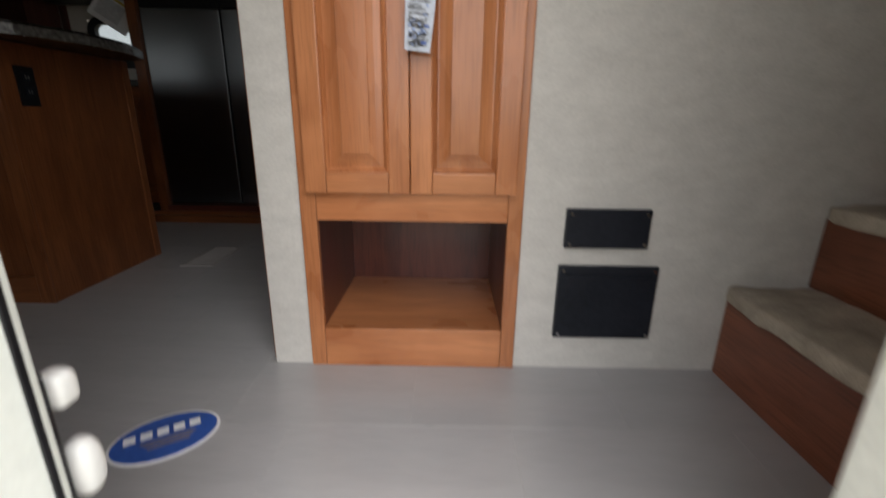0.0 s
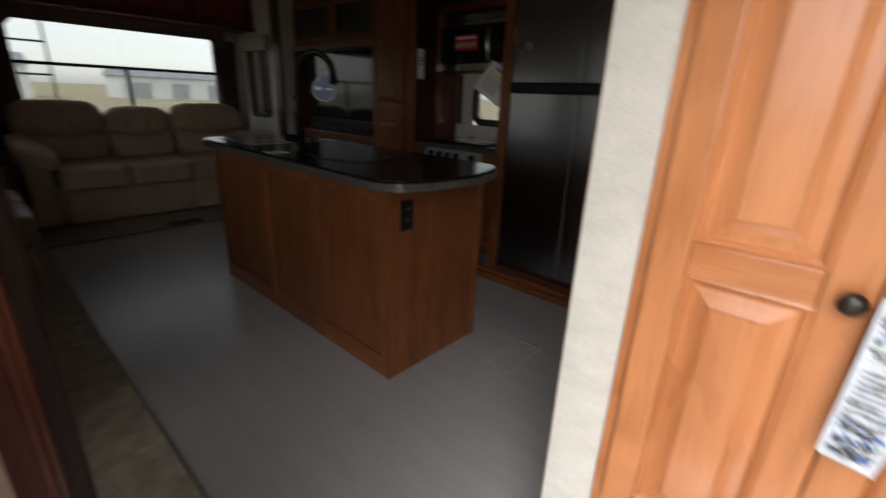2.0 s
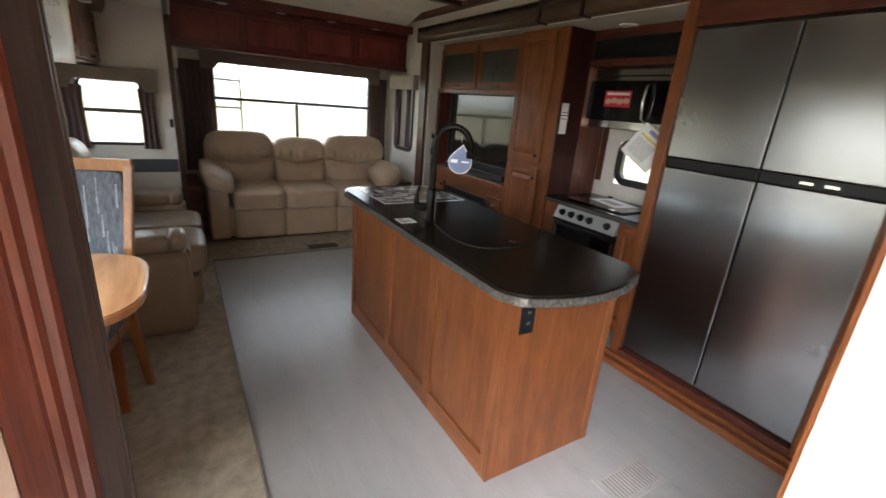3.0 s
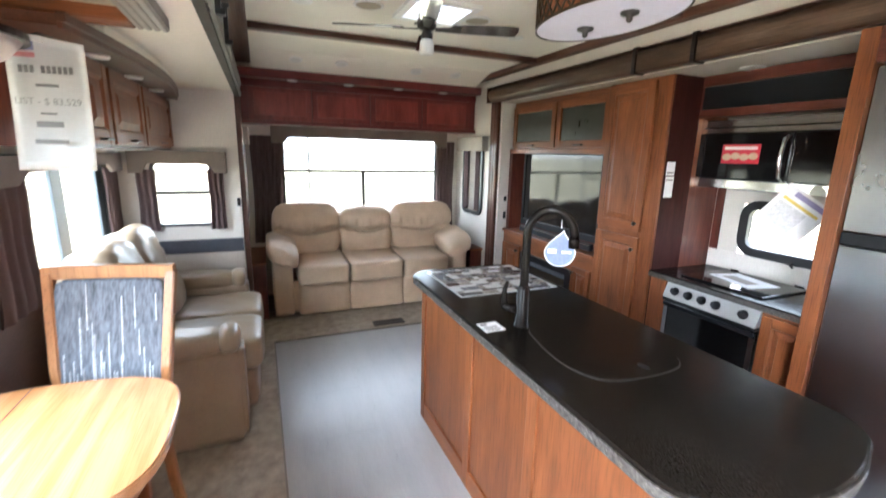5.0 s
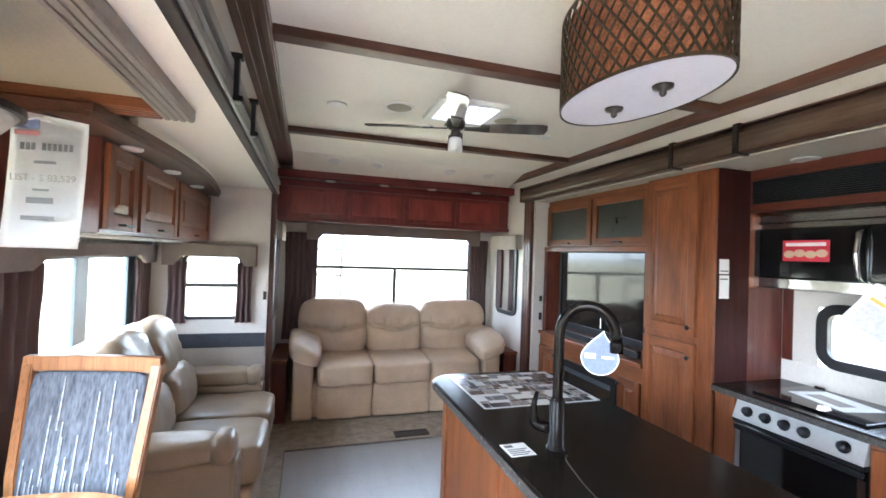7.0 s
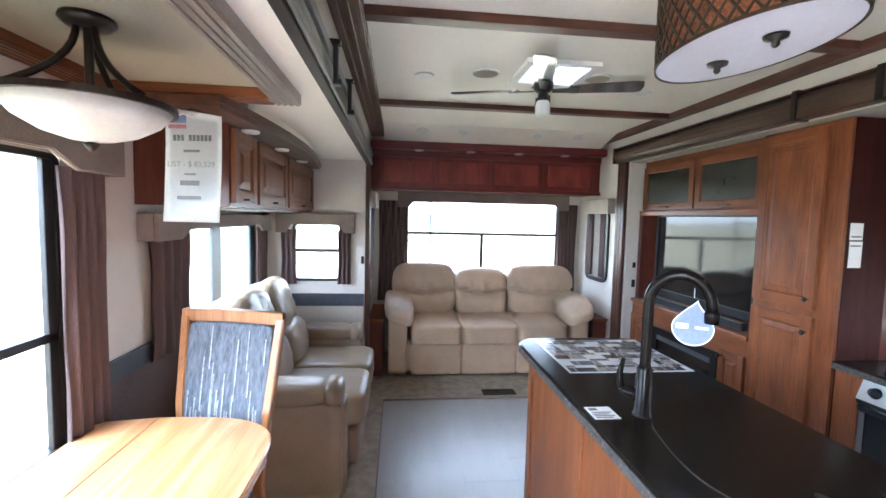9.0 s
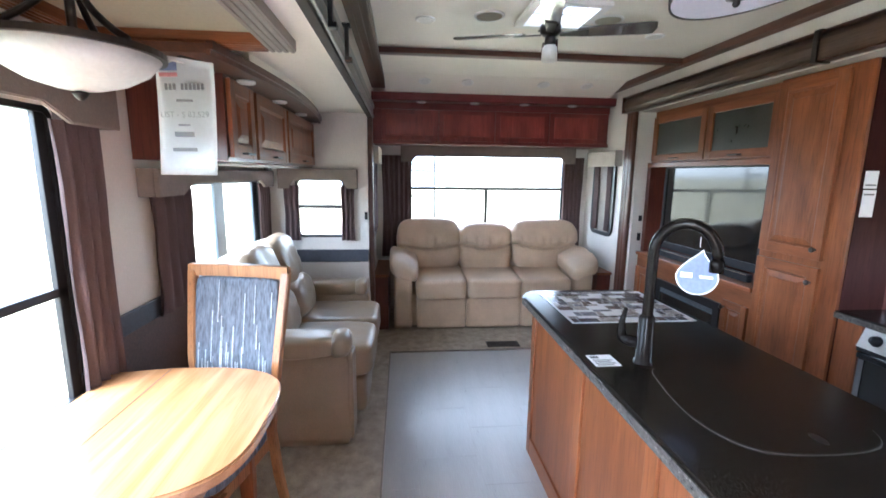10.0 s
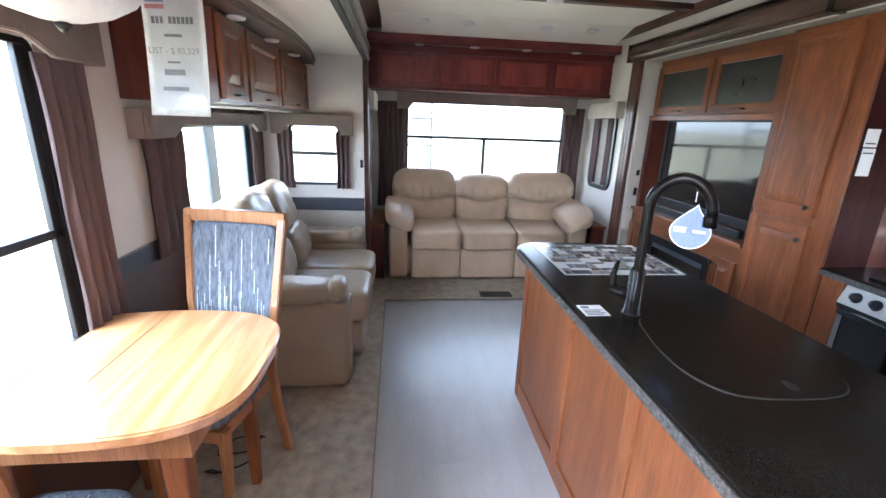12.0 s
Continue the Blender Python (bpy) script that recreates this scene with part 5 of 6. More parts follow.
sofa()
for y0, y1 in ((0.815, 0.955), (3.01, 3.160)):
    e = thing("end_table", "narrow cherry end table beside the sofa", "table", (-5.1, (y0 + y1) / 2, 0))
    part("body", box(-5.50, y0 + 0.006, 0.011, -4.80, y1 - 0.006, 0.535, 0.003), mahogany, e)
    part("tabletop", box(-5.52, y0, 0.5355, -4.785, y1, 0.560, 0.004), cherry_x, e)
reg = thing("floor_register", "bronze floor register in the carpet before the sofa", "register", (-4.37, 1.97, 0.01))
part("frame", ring([(-4.43, 1.83), (-4.31, 1.83), (-4.31, 2.12), (-4.43, 2.12)], [(-4.41, 1.85), (-4.33, 1.85), (-4.33, 2.10), (-4.41, 2.10)], 2, 0.0105, 0.016), bronze, reg)
part("well", box(-4.41, 1.85, 0.0105, -4.33, 2.10, 0.012), black, reg)
for k in range(12):
    part("louvre", box(-4.409, 1.855 + 0.0205 * k, 0.0122, -4.331, 1.862 + 0.0205 * k, 0.0155), bronze, reg)
reg2 = thing("floor_register", "pale grey slotted floor register in the tiles", "register", (-1.0, 2.35, 0.0))
mreg = Matrix.Translation((-0.985, 2.335, 0.0)) @ Matrix.Rotation(radians(0), 4, "Z")
part("frame", turned(ring([(-0.075, -0.15), (0.075, -0.15), (0.075, 0.15), (-0.075, 0.15)], [(-0.055, -0.13), (0.055, -0.13), (0.055, 0.13), (-0.055, 0.13)], 2, 0.0005, 0.005), mreg), register_pale, reg2)
part("well", turned(box(-0.055, -0.13, 0.0005, 0.055, 0.13, 0.002), mreg), register_well, reg2)
for k in range(14):
    part("louvre", turned(box(-0.054, -0.126 + 0.0182 * k, 0.0022, 0.054, -0.1155 + 0.0182 * k, 0.0045), mreg), register_pale, reg2)


def loveseat():
    c = thing("loveseat", "taupe leather reclining loveseat with padded arms", "loveseat", (-3.7, 0.45, 0.01))
    x0, x1, yf = -4.43, -2.965, 0.86
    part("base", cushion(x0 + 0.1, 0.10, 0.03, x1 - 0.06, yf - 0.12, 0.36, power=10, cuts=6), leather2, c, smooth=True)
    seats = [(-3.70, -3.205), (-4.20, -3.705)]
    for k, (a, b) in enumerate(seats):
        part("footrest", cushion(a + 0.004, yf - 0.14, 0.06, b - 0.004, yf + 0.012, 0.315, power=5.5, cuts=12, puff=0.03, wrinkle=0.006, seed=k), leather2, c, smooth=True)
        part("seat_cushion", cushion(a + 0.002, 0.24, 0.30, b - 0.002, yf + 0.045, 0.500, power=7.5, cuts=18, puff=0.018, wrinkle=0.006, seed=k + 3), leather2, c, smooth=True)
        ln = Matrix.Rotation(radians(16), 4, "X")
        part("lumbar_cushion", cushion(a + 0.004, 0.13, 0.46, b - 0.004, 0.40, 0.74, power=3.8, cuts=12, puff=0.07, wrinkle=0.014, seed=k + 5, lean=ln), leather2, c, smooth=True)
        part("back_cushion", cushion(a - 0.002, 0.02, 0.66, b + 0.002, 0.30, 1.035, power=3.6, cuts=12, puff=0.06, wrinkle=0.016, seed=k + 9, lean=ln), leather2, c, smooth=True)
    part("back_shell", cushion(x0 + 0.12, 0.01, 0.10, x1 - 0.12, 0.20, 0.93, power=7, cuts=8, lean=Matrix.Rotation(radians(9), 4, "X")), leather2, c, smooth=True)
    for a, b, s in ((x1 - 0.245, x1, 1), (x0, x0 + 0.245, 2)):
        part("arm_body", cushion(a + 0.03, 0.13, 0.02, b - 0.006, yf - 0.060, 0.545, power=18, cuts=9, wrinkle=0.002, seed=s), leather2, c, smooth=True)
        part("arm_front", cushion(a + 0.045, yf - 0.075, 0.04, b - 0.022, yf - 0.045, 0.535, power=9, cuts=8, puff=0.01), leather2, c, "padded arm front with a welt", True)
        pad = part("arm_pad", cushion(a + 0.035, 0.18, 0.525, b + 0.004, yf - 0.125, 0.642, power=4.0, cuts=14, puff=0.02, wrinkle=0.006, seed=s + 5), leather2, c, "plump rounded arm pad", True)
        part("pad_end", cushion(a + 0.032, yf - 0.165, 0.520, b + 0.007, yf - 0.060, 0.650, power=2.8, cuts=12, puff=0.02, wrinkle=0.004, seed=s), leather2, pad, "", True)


loveseat()


# ---- dinette ----
def table_outline(shrink=0.0):
    pts = []
    n = 40
    for k in range(n + 1):
        a = -math.pi / 2 + math.pi * k / n
        ca, sa = math.cos(a), math.sin(a)
        u = abs(sa) ** (2 / 3.6) * (1 if sa > 0 else -1)
        v = abs(ca) ** (2 / 3.0)
        pts.append((-2.055 + (0.372 - shrink) * u, 0.20 + (0.467 - shrink) * v))
    return [(-2.400 + shrink, 0.0)] + pts + [(-1.710 - shrink, 0.0)]


tb = thing("dining_table", "honey oak dining table with rounded end and centre seam", "table", (-2.02, 0.3, 0.01))
part("tabletop", plate(table_outline(), 2, 0.722, 0.757, 0.006), table_wood, tb)
part("leaf_seam", box(-2.424, 0.1985, 0.7565, -1.686, 0.2015, 0.7577), mahogany_x, tb, "dark seam between the leaves")
part("apron", ring([(-2.36, 0.02), (-1.745, 0.02), (-1.745, 0.55), (-2.36, 0.55)], [(-2.34, 0.04), (-1.765, 0.04), (-1.765, 0.53), (-2.34, 0.53)], 2, 0.645, 0.7215), chair_wood, tb)
for lx, ly in ((-2.315, 0.49), (-1.79, 0.49), (-2.315, 0.07), (-1.79, 0.07)):
    bm = plate(rounded(-0.032, -0.032, 0.032, 0.032, 0.008, 3), 2, 0.0, 0.64)
    for v in bm.verts:
        s = 0.55 + 0.45 * v.co.z / 0.64
        v.co.x, v.co.y = v.co.x * s + lx, v.co.y * s + ly
        v.co.z += 0.011
    part("leg", bm, cherry_field, tb)

fabric = material("striped_chair_fabric", (0.105, 0.118, 0.145), 0.85, 0, 0.35, (70, 70, 2.5), bump=0.4, stretch=(160, 160, 14))
fabric_streak = material("silver_yarn", (0.42, 0.45, 0.50), 0.7, 0, 0.3, (40, 40, 20), bump=0.3)


def dining_chair():
    """Built facing +x at its own origin on the floor, then turned."""
    c = thing("dining_chair", "oak dining chair with a blue-grey striped fabric back and seat", "chair", (0, 0, 0), group="chairs at the dinette")
    w = 0.185
    for s in (-1, 1):
        pts = [(-0.27, s * (w - 0.02), 0.0), (-0.215, s * (w - 0.025), 0.25), (-0.19, s * (w - 0.03), 0.47), (-0.215, s * (w - 0.002), 0.75), (-0.285, s * (w + 0.018), 1.10)]
        bm = bmesh.new()
        rings = []
        for x, y, z in pts:
            rings.append([bm.verts.new((x + a, y + b, z)) for a, b in ((-0.016, -0.017), (0.016, -0.017), (0.016, 0.017), (-0.016, 0.017))])
        for p, q in zip(rings, rings[1:]):
            for k in range(4):
                bm.faces.new((p[k], p[(k + 1) % 4], q[(k + 1) % 4], q[k]))
        bm.faces.new(rings[0])
        bm.faces.new(rings[-1])
        bmesh.ops.bevel(bm, geom=bm.edges[:], offset=0.004, segments=2, affect="EDGES")
        part("back_post", bm, chair_wood, c)
        bm = plate(rounded(-0.018, -0.018, 0.018, 0.018, 0.005, 3), 2, 0.0, 0.42)
        for v in bm.verts:
            k = 0.65 + 0.35 * v.co.z / 0.43
            v.co.x, v.co.y = v.co.x * k + 0.13 + 0.02 * (1 - v.co.z / 0.43), v.co.y * k + s * 0.145
        part("leg", bm, chair_wood, c)
    n = 10
    arc = [((w + 0.03) * (2 * k / n - 1), -0.284 - 0.014 * math.sin(math.pi * k / n)) for k in range(n + 1)]
    bm = plate([(x + 0.015, y) for y, x in arc] + [(x - 0.015, y) for y, x in reversed(arc)], 2, 1.072, 1.122, 0.003)
    part("crest_rail", bm, chair_wood, c)
    slope = Matrix.Translation((-0.232, 0, 0.80)) @ Matrix.Rotation(radians(-10.5), 4, "Y")
    pb = cushion(-0.018, -w + 0.012, -0.24, 0.018, w - 0.012, 0.275, power=16, cuts=10, puff=0.008)
    for v in pb.verts:
        v.co.y *= 1 + 0.16 * v.co.z
    pad = part("back_pad", turned(pb, slope), fabric, c, "blue-grey fabric with silver streaks", True)
    part("lower_rail", turned(box(-0.014, -w + 0.014, -0.285, 0.014, w - 0.014, -0.243, 0.003), slope), chair_wood, c)
    rn = random.Random(9)
    bm = bmesh.new()
    for k in range(24):
        y = -w + 0.028 + (2 * w - 0.056) * (k + rn.uniform(0.1, 0.9)) / 24
        z = rn.uniform(-0.23, 0.12)
        z1 = min(z + rn.uniform(0.08, 0.26), 0.262)
        box(0.0165, y - 0.0019, z, 0.0215, y + 0.0019, z1, bm=bm)
    tagged(part("yarn_weave", turned(bm, slope), fabric_streak, pad), kind="stuff")
    seat = part("seat", cushion(-0.20, -0.155, 0.425, 0.17, 0.155, 0.49, power=5, cuts=10, puff=0.05), fabric, c, "blue-grey striped seat pad", True)
    bm = bmesh.new()
    for k in range(26):
        x = rn.uniform(-0.15, 0.10)
        y = rn.uniform(-0.13, 0.13)
        box(x, y - 0.0012, 0.4895, x + rn.uniform(0.04, 0.09), y + 0.0012, 0.4935, bm=bm)
    tagged(part("yarn_weave", bm, fabric_streak, seat), kind="stuff")
    part("seat_frame", box(-0.19, -0.145, 0.375, 0.155, 0.145, 0.426, 0.004), chair_wood, c)
    return c


ch = dining_chair()
ch.matrix_basis = pose(-2.279, 0.358, 0.011, 0, 0, -13)
copy_thing(ch, pose(-1.645, 0.215, 0.011, 0, 0, 180))


# ---- overhead cabinets of the slide-out ----
def left_overhead():
    e = [-4.455, -3.62, -3.02, -2.69]
    f = 0.36
    for a, b in zip(e, e[1:]):
        c = thing("overhead_cabinet", "cherry overhead cabinet with a raised-panel door and bronze pull", "cabinet", ((a + b) / 2, 0.2, 1.55), group="overhead cabinets of the slide-out")
        part("body", box(a + 0.001, -0.018, 1.55, b - 0.001, f, 1.90, 0.002), mahogany, c)
        panel_door(c, "door", 1, f, a + 0.02, 1.565, b - 0.02, 1.885, (cherry, cherry_x), out=1, pull=((a + b) / 2, 1.585))
    s = thing("soffit_board", "dark wood soffit over the overhead cabinets", "soffit", (-3.5, 0.2, 1.90))
    bow = [(-4.460 + 2.06 * k / 20, 0.405 + 0.10 * math.sin(math.pi * (0.04 + 0.90 * k / 20))) for k in range(21)]
    part("board", plate([(-4.460, -0.018), (-2.40, -0.018)] + bow[::-1], 2, 1.902, 1.935), beam_wood_x, s)
    for z0, z1, g in ((1.896, 1.914, 0.012), (1.915, 1.942, 0.022)):
        part("nosing", plate(bow[::-1] + [(x, y + g) for x, y in bow], 2, z0, z1), beam_wood_x, s, "bowed dark nosing")
    part("upstand", plate(bow[-4::-1] + [(x, y - 0.03) for x, y in bow[:-3]], 2, 1.9425, 1.984), ceiling_paint, s, "off-white upstand")
    for x in (-2.86, -3.40, -3.93):
        l = thing("puck_light", "small round white light under the soffit", "light", (x, 0.40, 1.89), group="soffit puck lights")
        part("rim", lathe([(0.036, 0.0), (0.040, 0.004), (0.040, 0.0115)], x, 0.395, 1.8900 - 0.0, 24), white_plastic, l, smooth=True)
    u = thing("under_cabinet_strip", "slim pale strip under the overhead cabinets", "light strip", (-3.5, 0.25, 1.53))
    part("strip", box(-4.40, 0.20, 1.535, -2.75, 0.26, 1.5495, 0.003), white_plastic, u)


left_overhead()
tray = thing("ceiling_tray", "fluted wood tray moulding with an olive panel", "ceiling panel", (-1.6, 0.35, 1.98))
part("panel", box(-2.42, 0.07, 1.979, -0.80, 0.60, 1.9845), tray_paint, tray, "olive vinyl panel")
part("side_moulding", fluted(-2.52, 0.600, 1.945, -0.72, 0.695, 1.9845, 0, 1, 4, 0.005), trim_grey, tray, "taupe fluted moulding")
part("side_moulding", fluted(-2.52, -0.018, 1.945, -0.72, 0.070, 1.9845, 0, 1, 4, 0.005), cherry_x, tray)
part("end_moulding", fluted(-2.52, 0.0705, 1.945, -2.42, 0.5995, 1.9845, 1, 0, 4, 0.005), cherry_y, tray)
part("end_moulding", fluted(-0.80, 0.0705, 1.945, -0.72, 0.5995, 1.9845, 1, 0, 4, 0.005), cherry_y, tray)


def bowl_lamp():
    x, y = -1.905, 0.335
    c = thing("bowl_chandelier", "alabaster glass bowl chandelier on dark bronze arms", "chandelier", (x, y, 1.67))
    part("canopy", lathe([(0.055, 0), (0.058, -0.010), (0.045, -0.022), (0.02, -0.026)], x, y, 1.978, 28), bronze, c, smooth=True)
    prof = [(0.012, 0.0), (0.046, 0.005), (0.096, 0.021), (0.143, 0.050), (0.172, 0.086), (0.165, 0.086), (0.138, 0.056), (0.092, 0.029), (0.04, 0.013), (0.01, 0.010)]
    part("bowl", lathe(prof, x, y, 1.687, 48), opal, c, "milky alabaster glass", True)
    part("rim", lathe([(0.173, 0.082), (0.181, 0.082), (0.181, 0.097), (0.166, 0.097), (0.166, 0.087)], x, y, 1.687, 48), bronze, c)
    part("finial", lathe([(0.004, -0.022), (0.012, -0.014), (0.018, -0.004), (0.008, 0.0)], x, y, 1.687, 16), bronze, c, smooth=True)
    part("stem", rod([(x, y, 1.70), (x, y, 1.955)], 0.010, 10), bronze, c)
    for k in range(3):
        a = radians(65 + 120 * k)
        pts = []
        for t in [i / 8 for i in range(9)]:
            r = 0.022 + 0.152 * t ** 2.1
            pts.append((x + r * math.cos(a), y + r * math.sin(a), 1.962 - 0.176 * t ** 0.95))
        part("arm", rod(pts, 0.008, 8), bronze, c, smooth=True)


bowl_lamp()

# price sheet on the chandelier
sg = thing("price_sheet", "laminated white price sheet hanging from the chandelier", "sign", (-2.11, 0.48, 1.49))
msg = Matrix.Translation((-2.10, 0.483, 1.66)) @ Matrix.Rotation(radians(90 - 8), 4, "Z")
bend = bmesh.new()
cols, rws = 10, 14
vs = []
for j in range(rws + 1):
    for i in range(cols + 1):
        u, v = -0.083 + 0.166 * i / cols, -0.165 + 0.33 * j / rws
        vs.append(bend.verts.new((u, 0.010 * math.sin(math.pi * i / cols) * (1 - j / rws) - 0.02 * (1 - j / rws) ** 2, v - 0.025 * (i / cols) * (j / rws))))
for j in range(rws):
    for i in range(cols):
        k = j * (cols + 1) + i
        bend.faces.new((vs[k], vs[k + 1], vs[k + cols + 2], vs[k + cols + 1]))
bmesh.ops.solidify(bend, geom=bend.faces[:], thickness=0.0012)
part("sheet", turned(bend, msg), material("laminated_paper", (0.62, 0.63, 0.64), 0.25, 0, 0.03, bump=0, coat=0.6), sg, smooth=True)
part("clip_wire", rod([(-2.046, 0.442, 1.781), (-2.075, 0.465, 1.80), (-2.0985, 0.483, 1.80)], 0.002, 6), white_plastic, sg)


def lettering(text, parent, size, m, mat, name):
    """Raised print of a word, as a mesh."""
    cu = bpy.data.curves.new("word", "FONT")
    cu.body, cu.size, cu.align_x, cu.extrude = text, size, "CENTER", 0.0003
    tmp = bpy.data.objects.new("word", cu)
    scene.collection.objects.link(tmp)
    bpy.context.view_layer.update()
    me = bpy.data.meshes.new_from_object(tmp.evaluated_get(bpy.context.evaluated_depsgraph_get()))
    bpy.data.objects.remove(tmp)
    me.transform(m)
    me.materials.clear()
    me.materials.append(mat)
    return part(name, me, mat, parent)


FACE = Matrix.Rotation(radians(90), 4, "X")
up = msg @ Matrix.Translation((0, -0.012, 0))
part("header_mark", turned(boxes((-0.072, -0.0045, 0.124, -0.02, -0.0035, 0.150)), msg @ Matrix.Translation((0, 0, -0.004))), material("faded_blue_print", (0.16, 0.19, 0.33), 0.6, 0, 0.2, bump=0), sg, "faded blue and red heading mark")
part("header_band", turned(boxes((-0.072, -0.0045, 0.108, -0.02, -0.0035, 0.119)), msg @ Matrix.Translation((0, 0, -0.004))), material("faded_red_print", (0.42, 0.16, 0.17), 0.6, 0, 0.2, bump=0), sg)
part("heading", turned(boxes(*[(-0.055 + 0.0115 * k, -0.010, 0.068, -0.047 + 0.0115 * k, -0.009, 0.085) for k in range(10) if k != 3]), msg), ink, sg, "dark plain bars for the model name")
part("subheading", turned(boxes((-0.025, -0.010, 0.036, 0.022, -0.009, 0.043)), msg), ink, sg)
lettering("LIST - $ 83,529", sg, 0.0225, msg @ Matrix.Translation((-0.002, -0.013, -0.006)) @ FACE, material("pale_grey_ink", (0.26, 0.27, 0.28), 0.6, 0, 0.1, bump=0), "list_price")
part("price_bars", turned(boxes((-0.02, -0.0175, -0.030, 0.014, -0.0165, -0.025), (-0.03, -0.021, -0.060, 0.026, -0.0200, -0.046), (-0.036, -0.0265, -0.100, 0.034, -0.0255, -0.090)), msg), ink, sg, "grey bars of small print")
part("tie", rod([(-2.118, 0.44, 1.812), (-2.115, 0.47, 1.822), (-2.108, 0.53, 1.806)], 0.003, 6), black, sg, "black cable tie")


# ---- ceiling fittings ----
def drum_lamp():
    x, y, a, b = -1.772, 1.908, 0.262, 0.158
    c = thing("drum_pendant", "oval drum pendant with bronze lattice over an amber shade", "pendant lamp", (x, y, 1.95))
    n = 72

    def el(s, k):
        t = 2 * math.pi * k / n
        return (x + (a * s) * math.cos(t), y + (b * s) * math.sin(t))
    part("diffuser", plate([el(0.985, k) for k in range(n)], 2, 1.952, 1.958), lilac, c, "frosted lilac-white diffuser")
    part("shade", ring([el(0.93, k) for k in range(n)], [el(0.915, k) for k in range(n)], 2, 1.9585, 2.20), rattan, c, "amber fabric inner shade")
    for z in (1.950, 2.205):
        part("hoop", ring([el(1.012, k) for k in range(n)], [el(0.99, k) for k in range(n)], 2, z, z + 0.008), lattice_mat, c)
    bm = bmesh.new()
    m_ = 40
    for k in range(m_):
        for s in (1, -1):
            pts = []
            for j in range(9):
                t = 2 * math.pi * (k + s * j * 0.60) / m_
                pts.append((x + a * 1.0 * math.cos(t), y + b * 1.0 * math.sin(t), 1.957 + 0.249 * j / 8))
            join(bm, rod(pts, 0.0034, 4))
    tagged(part("lattice", bm, lattice_mat, c, "bronze wire lattice"), kind="stuff")
    part("stem", rod([(x, y, 2.05), (x, y, 2.349)], 0.012, 10), bronze, c)
    part("canopy", disc(x, y, 2.325, 0.07, 0.024, 32, 0.06), bronze, c)
    part("spider", boxes((x - a * 0.9, y - 0.006, 2.195, x + a * 0.9, y + 0.006, 2.203)), bronze, c)
    for fx_ in (x - 0.09, x + 0.09):
        part("finial", lathe([(0.004, -0.028), (0.009, -0.022), (0.008, -0.014), (0.024, -0.008), (0.026, -0.001), (0.01, 0.0)], fx_, y + 0.005, 1.952, 18), bronze, c, "dark finial", True)


drum_lamp()


def ceiling_fan():
    x, y = -3.25, 1.90
    c = thing("ceiling_fan", "small dark four-blade ceiling fan with a single light", "ceiling fan", (x, y, 2.12))
    part("canopy", lathe([(0.05, 0), (0.05, -0.012), (0.03, -0.018)], x, y, 2.3495, 24), bronze, c, smooth=True)
    part("bridge", box(x - 0.20, y - 0.012, 2.341, x + 0.22, y + 0.012, 2.3494, 0.002), bronze, c)
    part("motor", lathe([(0.02, 0.068), (0.05, 0.064), (0.058, 0.045), (0.056, 0.015), (0.04, 0.0), (0.02, -0.005)], x, y, 2.264, 28), bronze, c, smooth=True)
    part("light_cup", lathe([(0.026, 0), (0.030, -0.02), (0.031, -0.05)], x, y, 2.262, 20), bronze, c, smooth=True)
    part("lamp_glass", lathe([(0.031, 0), (0.040, -0.012), (0.044, -0.075), (0.040, -0.082)], x, y, 2.212, 24), opal, c, "frosted glass lamp", True)
    blade = material("weathered_grey_blade", (0.075, 0.068, 0.060), 0.16, 0, 0.2, (3, 20, 20), bump=0.02, coat=1.0)
    for k, ang in enumerate((72, 162, 252, 342)):
        m_ = Matrix.Translation((x, y, 2.276)) @ Matrix.Rotation(radians(ang), 4, "Z") @ Matrix.Rotation(radians(-12), 4, "X")
        outl = [(0.15, -0.045), (0.50, -0.058), (0.535, -0.05), (0.545, 0.0), (0.535, 0.05), (0.50, 0.058), (0.15, 0.045), (0.135, 0.0)]
        part("blade", turned(plate(outl, 2, -0.004, 0.004, 0.002), m_), blade, c, "greyish wooden blade")
        part("blade_arm", turned(plate([(0.05, -0.018), (0.20, -0.032), (0.20, 0.032), (0.05, 0.018)], 2, -0.010, -0.0045), m_), bronze, c)


ceiling_fan()
vt = thing("roof_vent", "white square roof vent frame with a bright lid", "vent", (-3.16, 1.92, 2.33))
part("frame", ring([(-3.35, 1.72), (-2.97, 1.72), (-2.97, 2.12), (-3.35, 2.12)], [(-3.31, 1.76), (-3.01, 1.76), (-3.01, 2.08), (-3.31, 2.08)], 2, 2.328, 2.3495), white_plastic, vt)
part("lid", box(-3.309, 1.761, 2.39, -3.011, 2.079, 2.395), skylight, vt, "smoked plastic lid")
for x, y in ((-3.24, 1.555), (-3.22, 2.21)):
    s = thing("ceiling_speaker", "round off-white ceiling speaker with a grille", "speaker", (x, y, 2.34), group="ceiling speakers")
    part("ring", lathe([(0.083, 0), (0.083, -0.006), (0.074, -0.010), (0.070, -0.004)], x, y, 2.3495, 36), white_plastic, s, smooth=True)
    part("grille", disc(x, y, 2.3425, 0.069, 0.004, 36), tray_paint, s, "beige mesh grille")
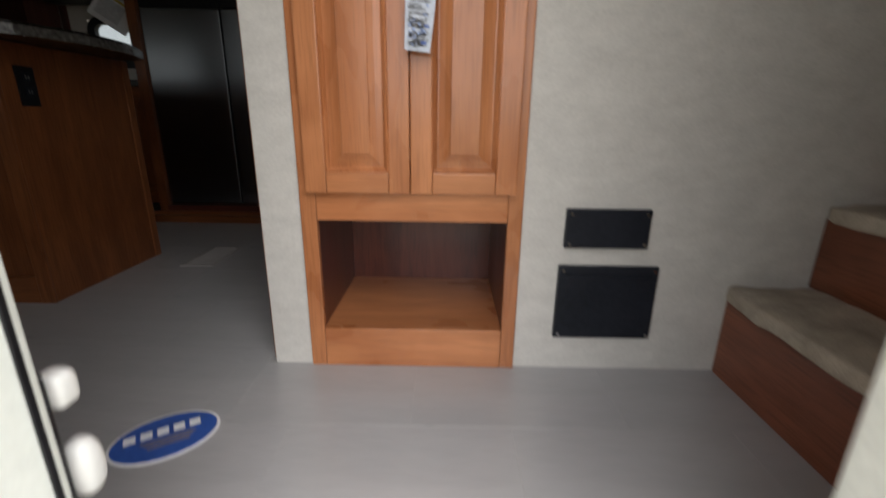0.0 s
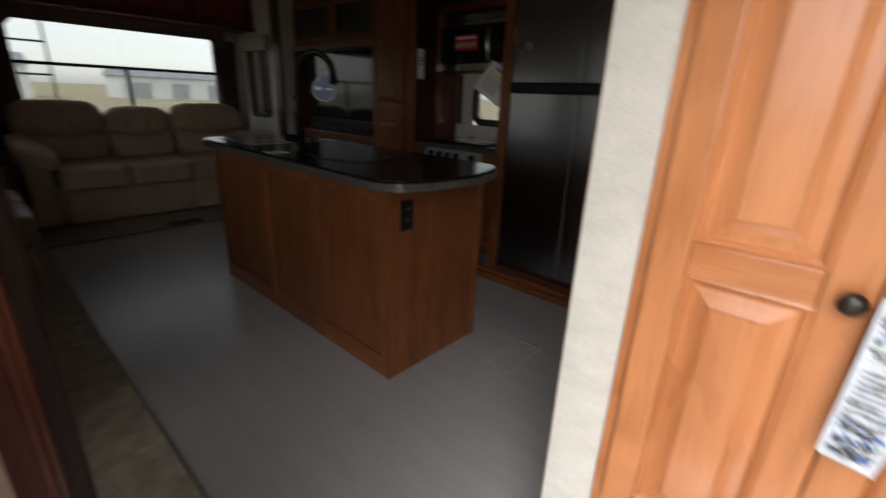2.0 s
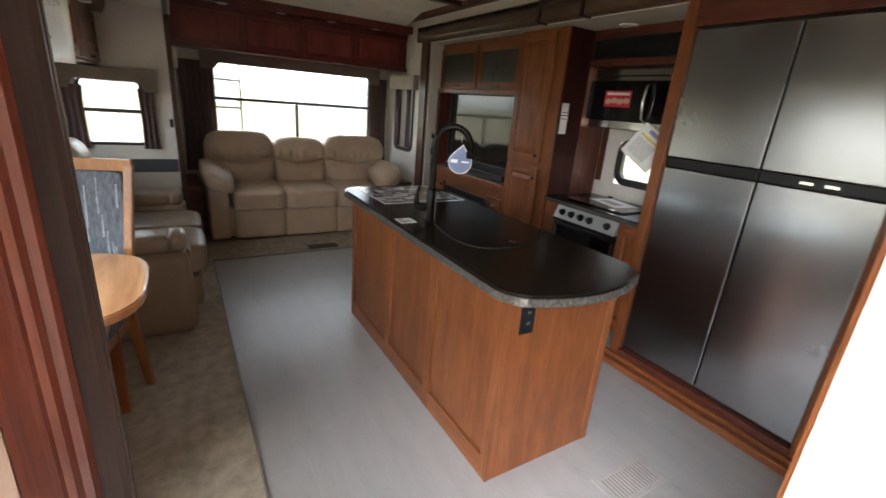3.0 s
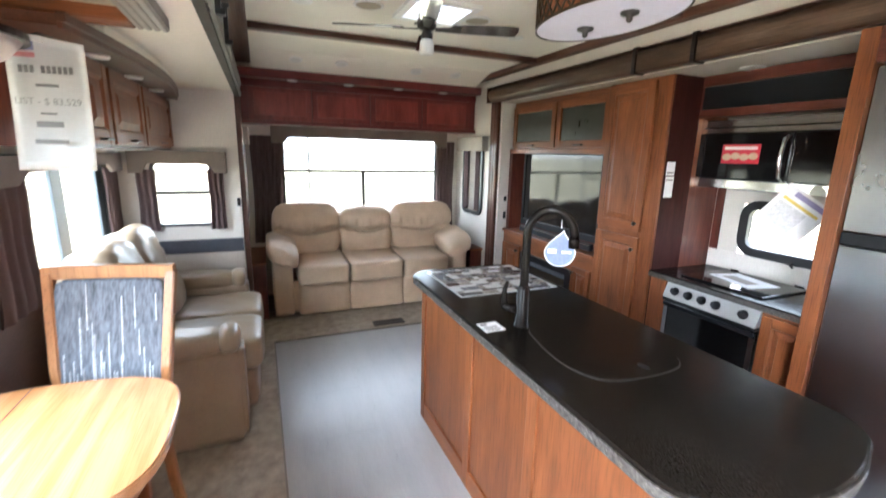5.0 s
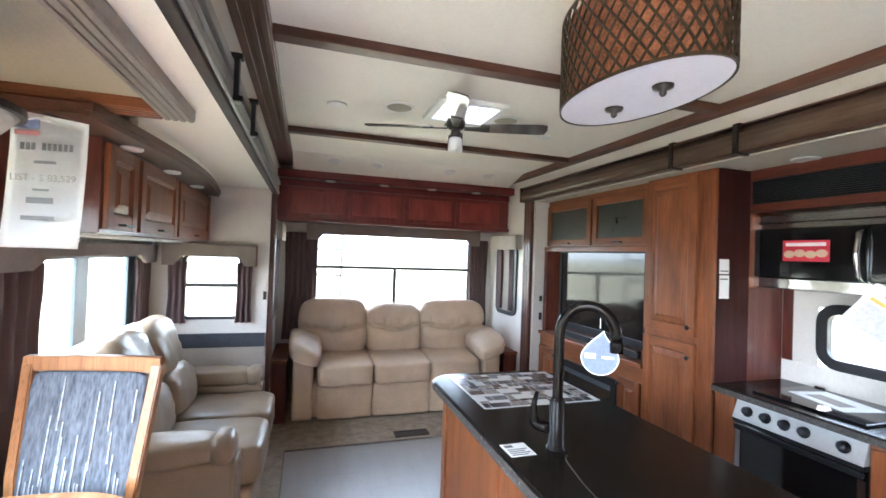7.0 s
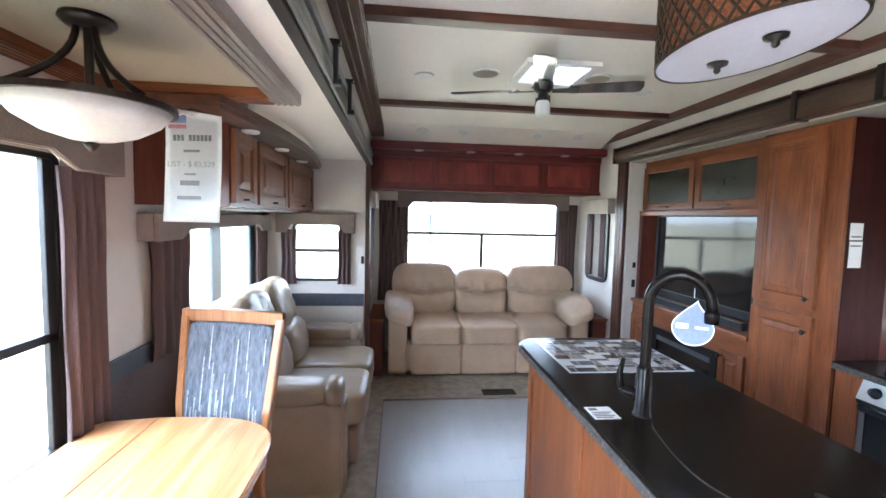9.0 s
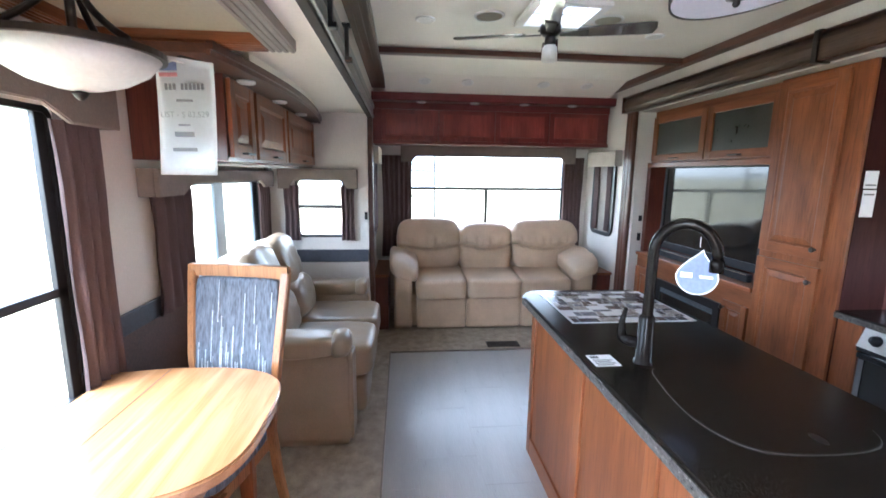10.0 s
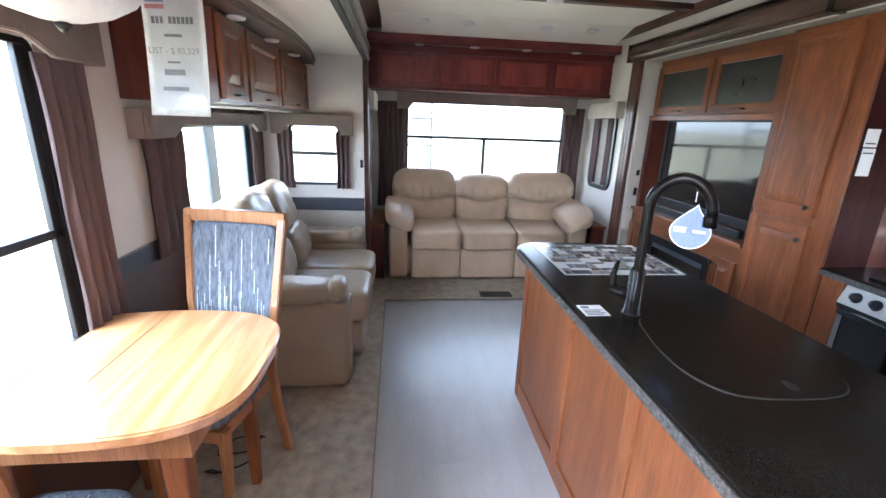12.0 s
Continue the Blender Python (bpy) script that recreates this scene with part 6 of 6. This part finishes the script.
for x, y in ((-3.34, 1.215), (-3.45, 2.62), (-1.9, 1.25)):
    s = thing("downlight", "small round white ceiling downlight", "light", (x, y, 2.34), group="ceiling downlights")
    part("rim", lathe([(0.056, 0), (0.056, -0.004), (0.045, -0.009), (0.042, -0.004)], x, y, 2.3495, 30), white_plastic, s, smooth=True)
    part("lens", disc(x, y, 2.3425, 0.041, 0.004, 30), opal, s)
for y in (1.287, 1.67, 2.366, 2.77):
    s = thing("downlight", "small round white downlight in the sloped ceiling cove", "light", (-4.78, y, 2.31), group="cove downlights")
    mc = Matrix.Translation((-4.78, y, 2.3135)) @ Matrix.Rotation(radians(-16.5), 4, "Y")
    part("rim", turned(lathe([(0.056, 0), (0.056, -0.004), (0.045, -0.009), (0.042, -0.004)], 0, 0, 0, 30), mc), white_plastic, s, smooth=True)
    part("lens", turned(disc(0, 0, -0.007, 0.041, 0.004, 30), mc), opal, s)
for x in (-2.35, -3.85):
    s = thing("downlight", "small round white downlight in the kitchen ceiling", "light", (x, 3.47, 2.05), group="kitchen downlights")
    part("rim", lathe([(0.062, 0), (0.062, -0.004), (0.050, -0.009), (0.046, -0.004)], x, 3.46, 2.0615, 30), white_plastic, s, smooth=True)
    part("lens", disc(x, 3.46, 2.0545, 0.045, 0.004, 30), opal, s)
ls = thing("light_switch", "small black switch on the slide-out end wall", "switch", (-4.466, 0.79, 1.12))
part("plate", box(-4.4665, 0.768, 1.118, -4.460, 0.792, 1.182, 0.002), black, ls)
part("rocker", box(-4.4598, 0.774, 1.135, -4.457, 0.786, 1.165, 0.001), bronze, ls)
oj = thing("corner_sensor", "small pale motion sensor in the corner", "sensor", (-4.40, 0.02, 1.55))
part("body", cushion(-4.44, -0.015, 1.47, -4.37, 0.035, 1.545, power=6, cuts=5), white_plastic, oj, "", True)
cord = thing("extension_lead", "black power lead coiled on the carpet under the table", "lead", (-2.45, 0.38, 0.012))
part("wire", rod([(-2.62 + 0.30 * k / 14 + 0.04 * math.sin(k * 1.3), 0.36 + 0.10 * math.sin(k * 0.9), 0.016 + 0.02 * abs(math.sin(k * 0.7))) for k in range(15)], 0.004, 6), black, cord, "", True)

# ---- vinyl tiles: running bond, each a piece of the floor ----
TW, TD, J = 0.488, 0.325, 0.0006
shared = {}
row = 0
y = 1.160 - 2 * TD
while y < 3.02:
    ya, yb = max(y, 0.665), min(y + TD, 2.998)
    if yb - ya > 0.02:
        x = 0.065 + 0.225 * (row % 2) - 10 * TW
        while x < 0.915:
            lo = -4.26 if ya >= 0.975 else (-0.735 if yb <= 0.975 else -4.26)
            if yb > 0.975 > ya and x < -0.73:
                ya2 = 0.984
            else:
                ya2 = ya
            xa, xb = max(x, lo), min(x + TW, 0.912)
            pieces = [(xa, xb, yb)] if yb <= 1.409 else [(xa, min(xb, -0.347), yb), (max(xa, -0.347), xb, 1.409)]
            for xa, xb, yb2 in pieces:
                if xb - xa < 0.02 or yb2 - ya2 < 0.02:
                    continue
                key = (round(xb - xa, 3), round(yb2 - ya2, 3))
                if key not in shared:
                    shared[key] = mesh_of(box(-key[0] / 2 + J, -key[1] / 2 + J, -0.0029, key[0] / 2 - J, key[1] / 2 - J, 0.0, 0.0003, seg=1), vinyl)
                t_ = new("tile", shared[key])
                t_.parent = floor
                t_.location = ((xa + xb) / 2, (ya2 + yb2) / 2, 0)
            x += TW
    y += TD
    row += 1


# ---- outside the rear window ----
lad = thing("rear_ladder", "thin aluminium ladder outside the rear window", "ladder", (-5.72, 1.25, 0.2))
for y in (1.05, 1.45):
    part("rail", rod([(-5.625, y, 0.25), (-5.72, y, 0.32), (-5.72, y, 2.3), (-5.63, y, 2.42)], 0.011, 8), step_metal, lad)
for k in range(7):
    part("rung", rod([(-5.72, 1.051, 0.40 + 0.285 * k), (-5.72, 1.449, 0.40 + 0.285 * k)], 0.010, 8), step_metal, lad)
siding = material("pale_metal_siding", (0.62, 0.63, 0.64), 0.6, 0, 0.05, (0.5, 0.5, 0.5), fine=8, bump=0.1)
roofing = material("grey_metal_roof", (0.34, 0.36, 0.38), 0.5, 0.3, 0.08, (0.5, 0.5, 0.5), fine=8, bump=0.1)


def shed(x, y, w, d, h, label):
    """A low gabled building far off."""
    b = thing("storage_building", label, "building", (x, y, -0.92), group="far buildings")
    z = -0.92
    part("wall", box(x - d / 2, y - w / 2, z, x + d / 2, y + w / 2, z + h), siding, b)
    part("roof", plate([(x - d / 2 - 0.4, z + h), (x + d / 2 + 0.4, z + h), (x, z + h + d * 0.14)], 1, y - w / 2 - 0.4, y + w / 2 + 0.4), roofing, b)
    n = max(2, int(w / 6))
    for k in range(n):
        yc = y - w / 2 + w * (k + 0.5) / n
        part("door", box(x + d / 2, yc - 1.4, z, x + d / 2 + 0.06, yc + 1.4, z + h * 0.72), roofing, b, "grey roller door")


shed(-88, -4, 26, 12, 4.2, "long pale metal building beyond the grass lot")
shed(-96, 30, 18, 10, 3.6, "low pale metal building beyond the grass lot")
shed(-110, 66, 24, 12, 4.5, "pale metal building far across the lot")
shed(-100, -44, 20, 12, 4.0, "pale metal building far across the lot")
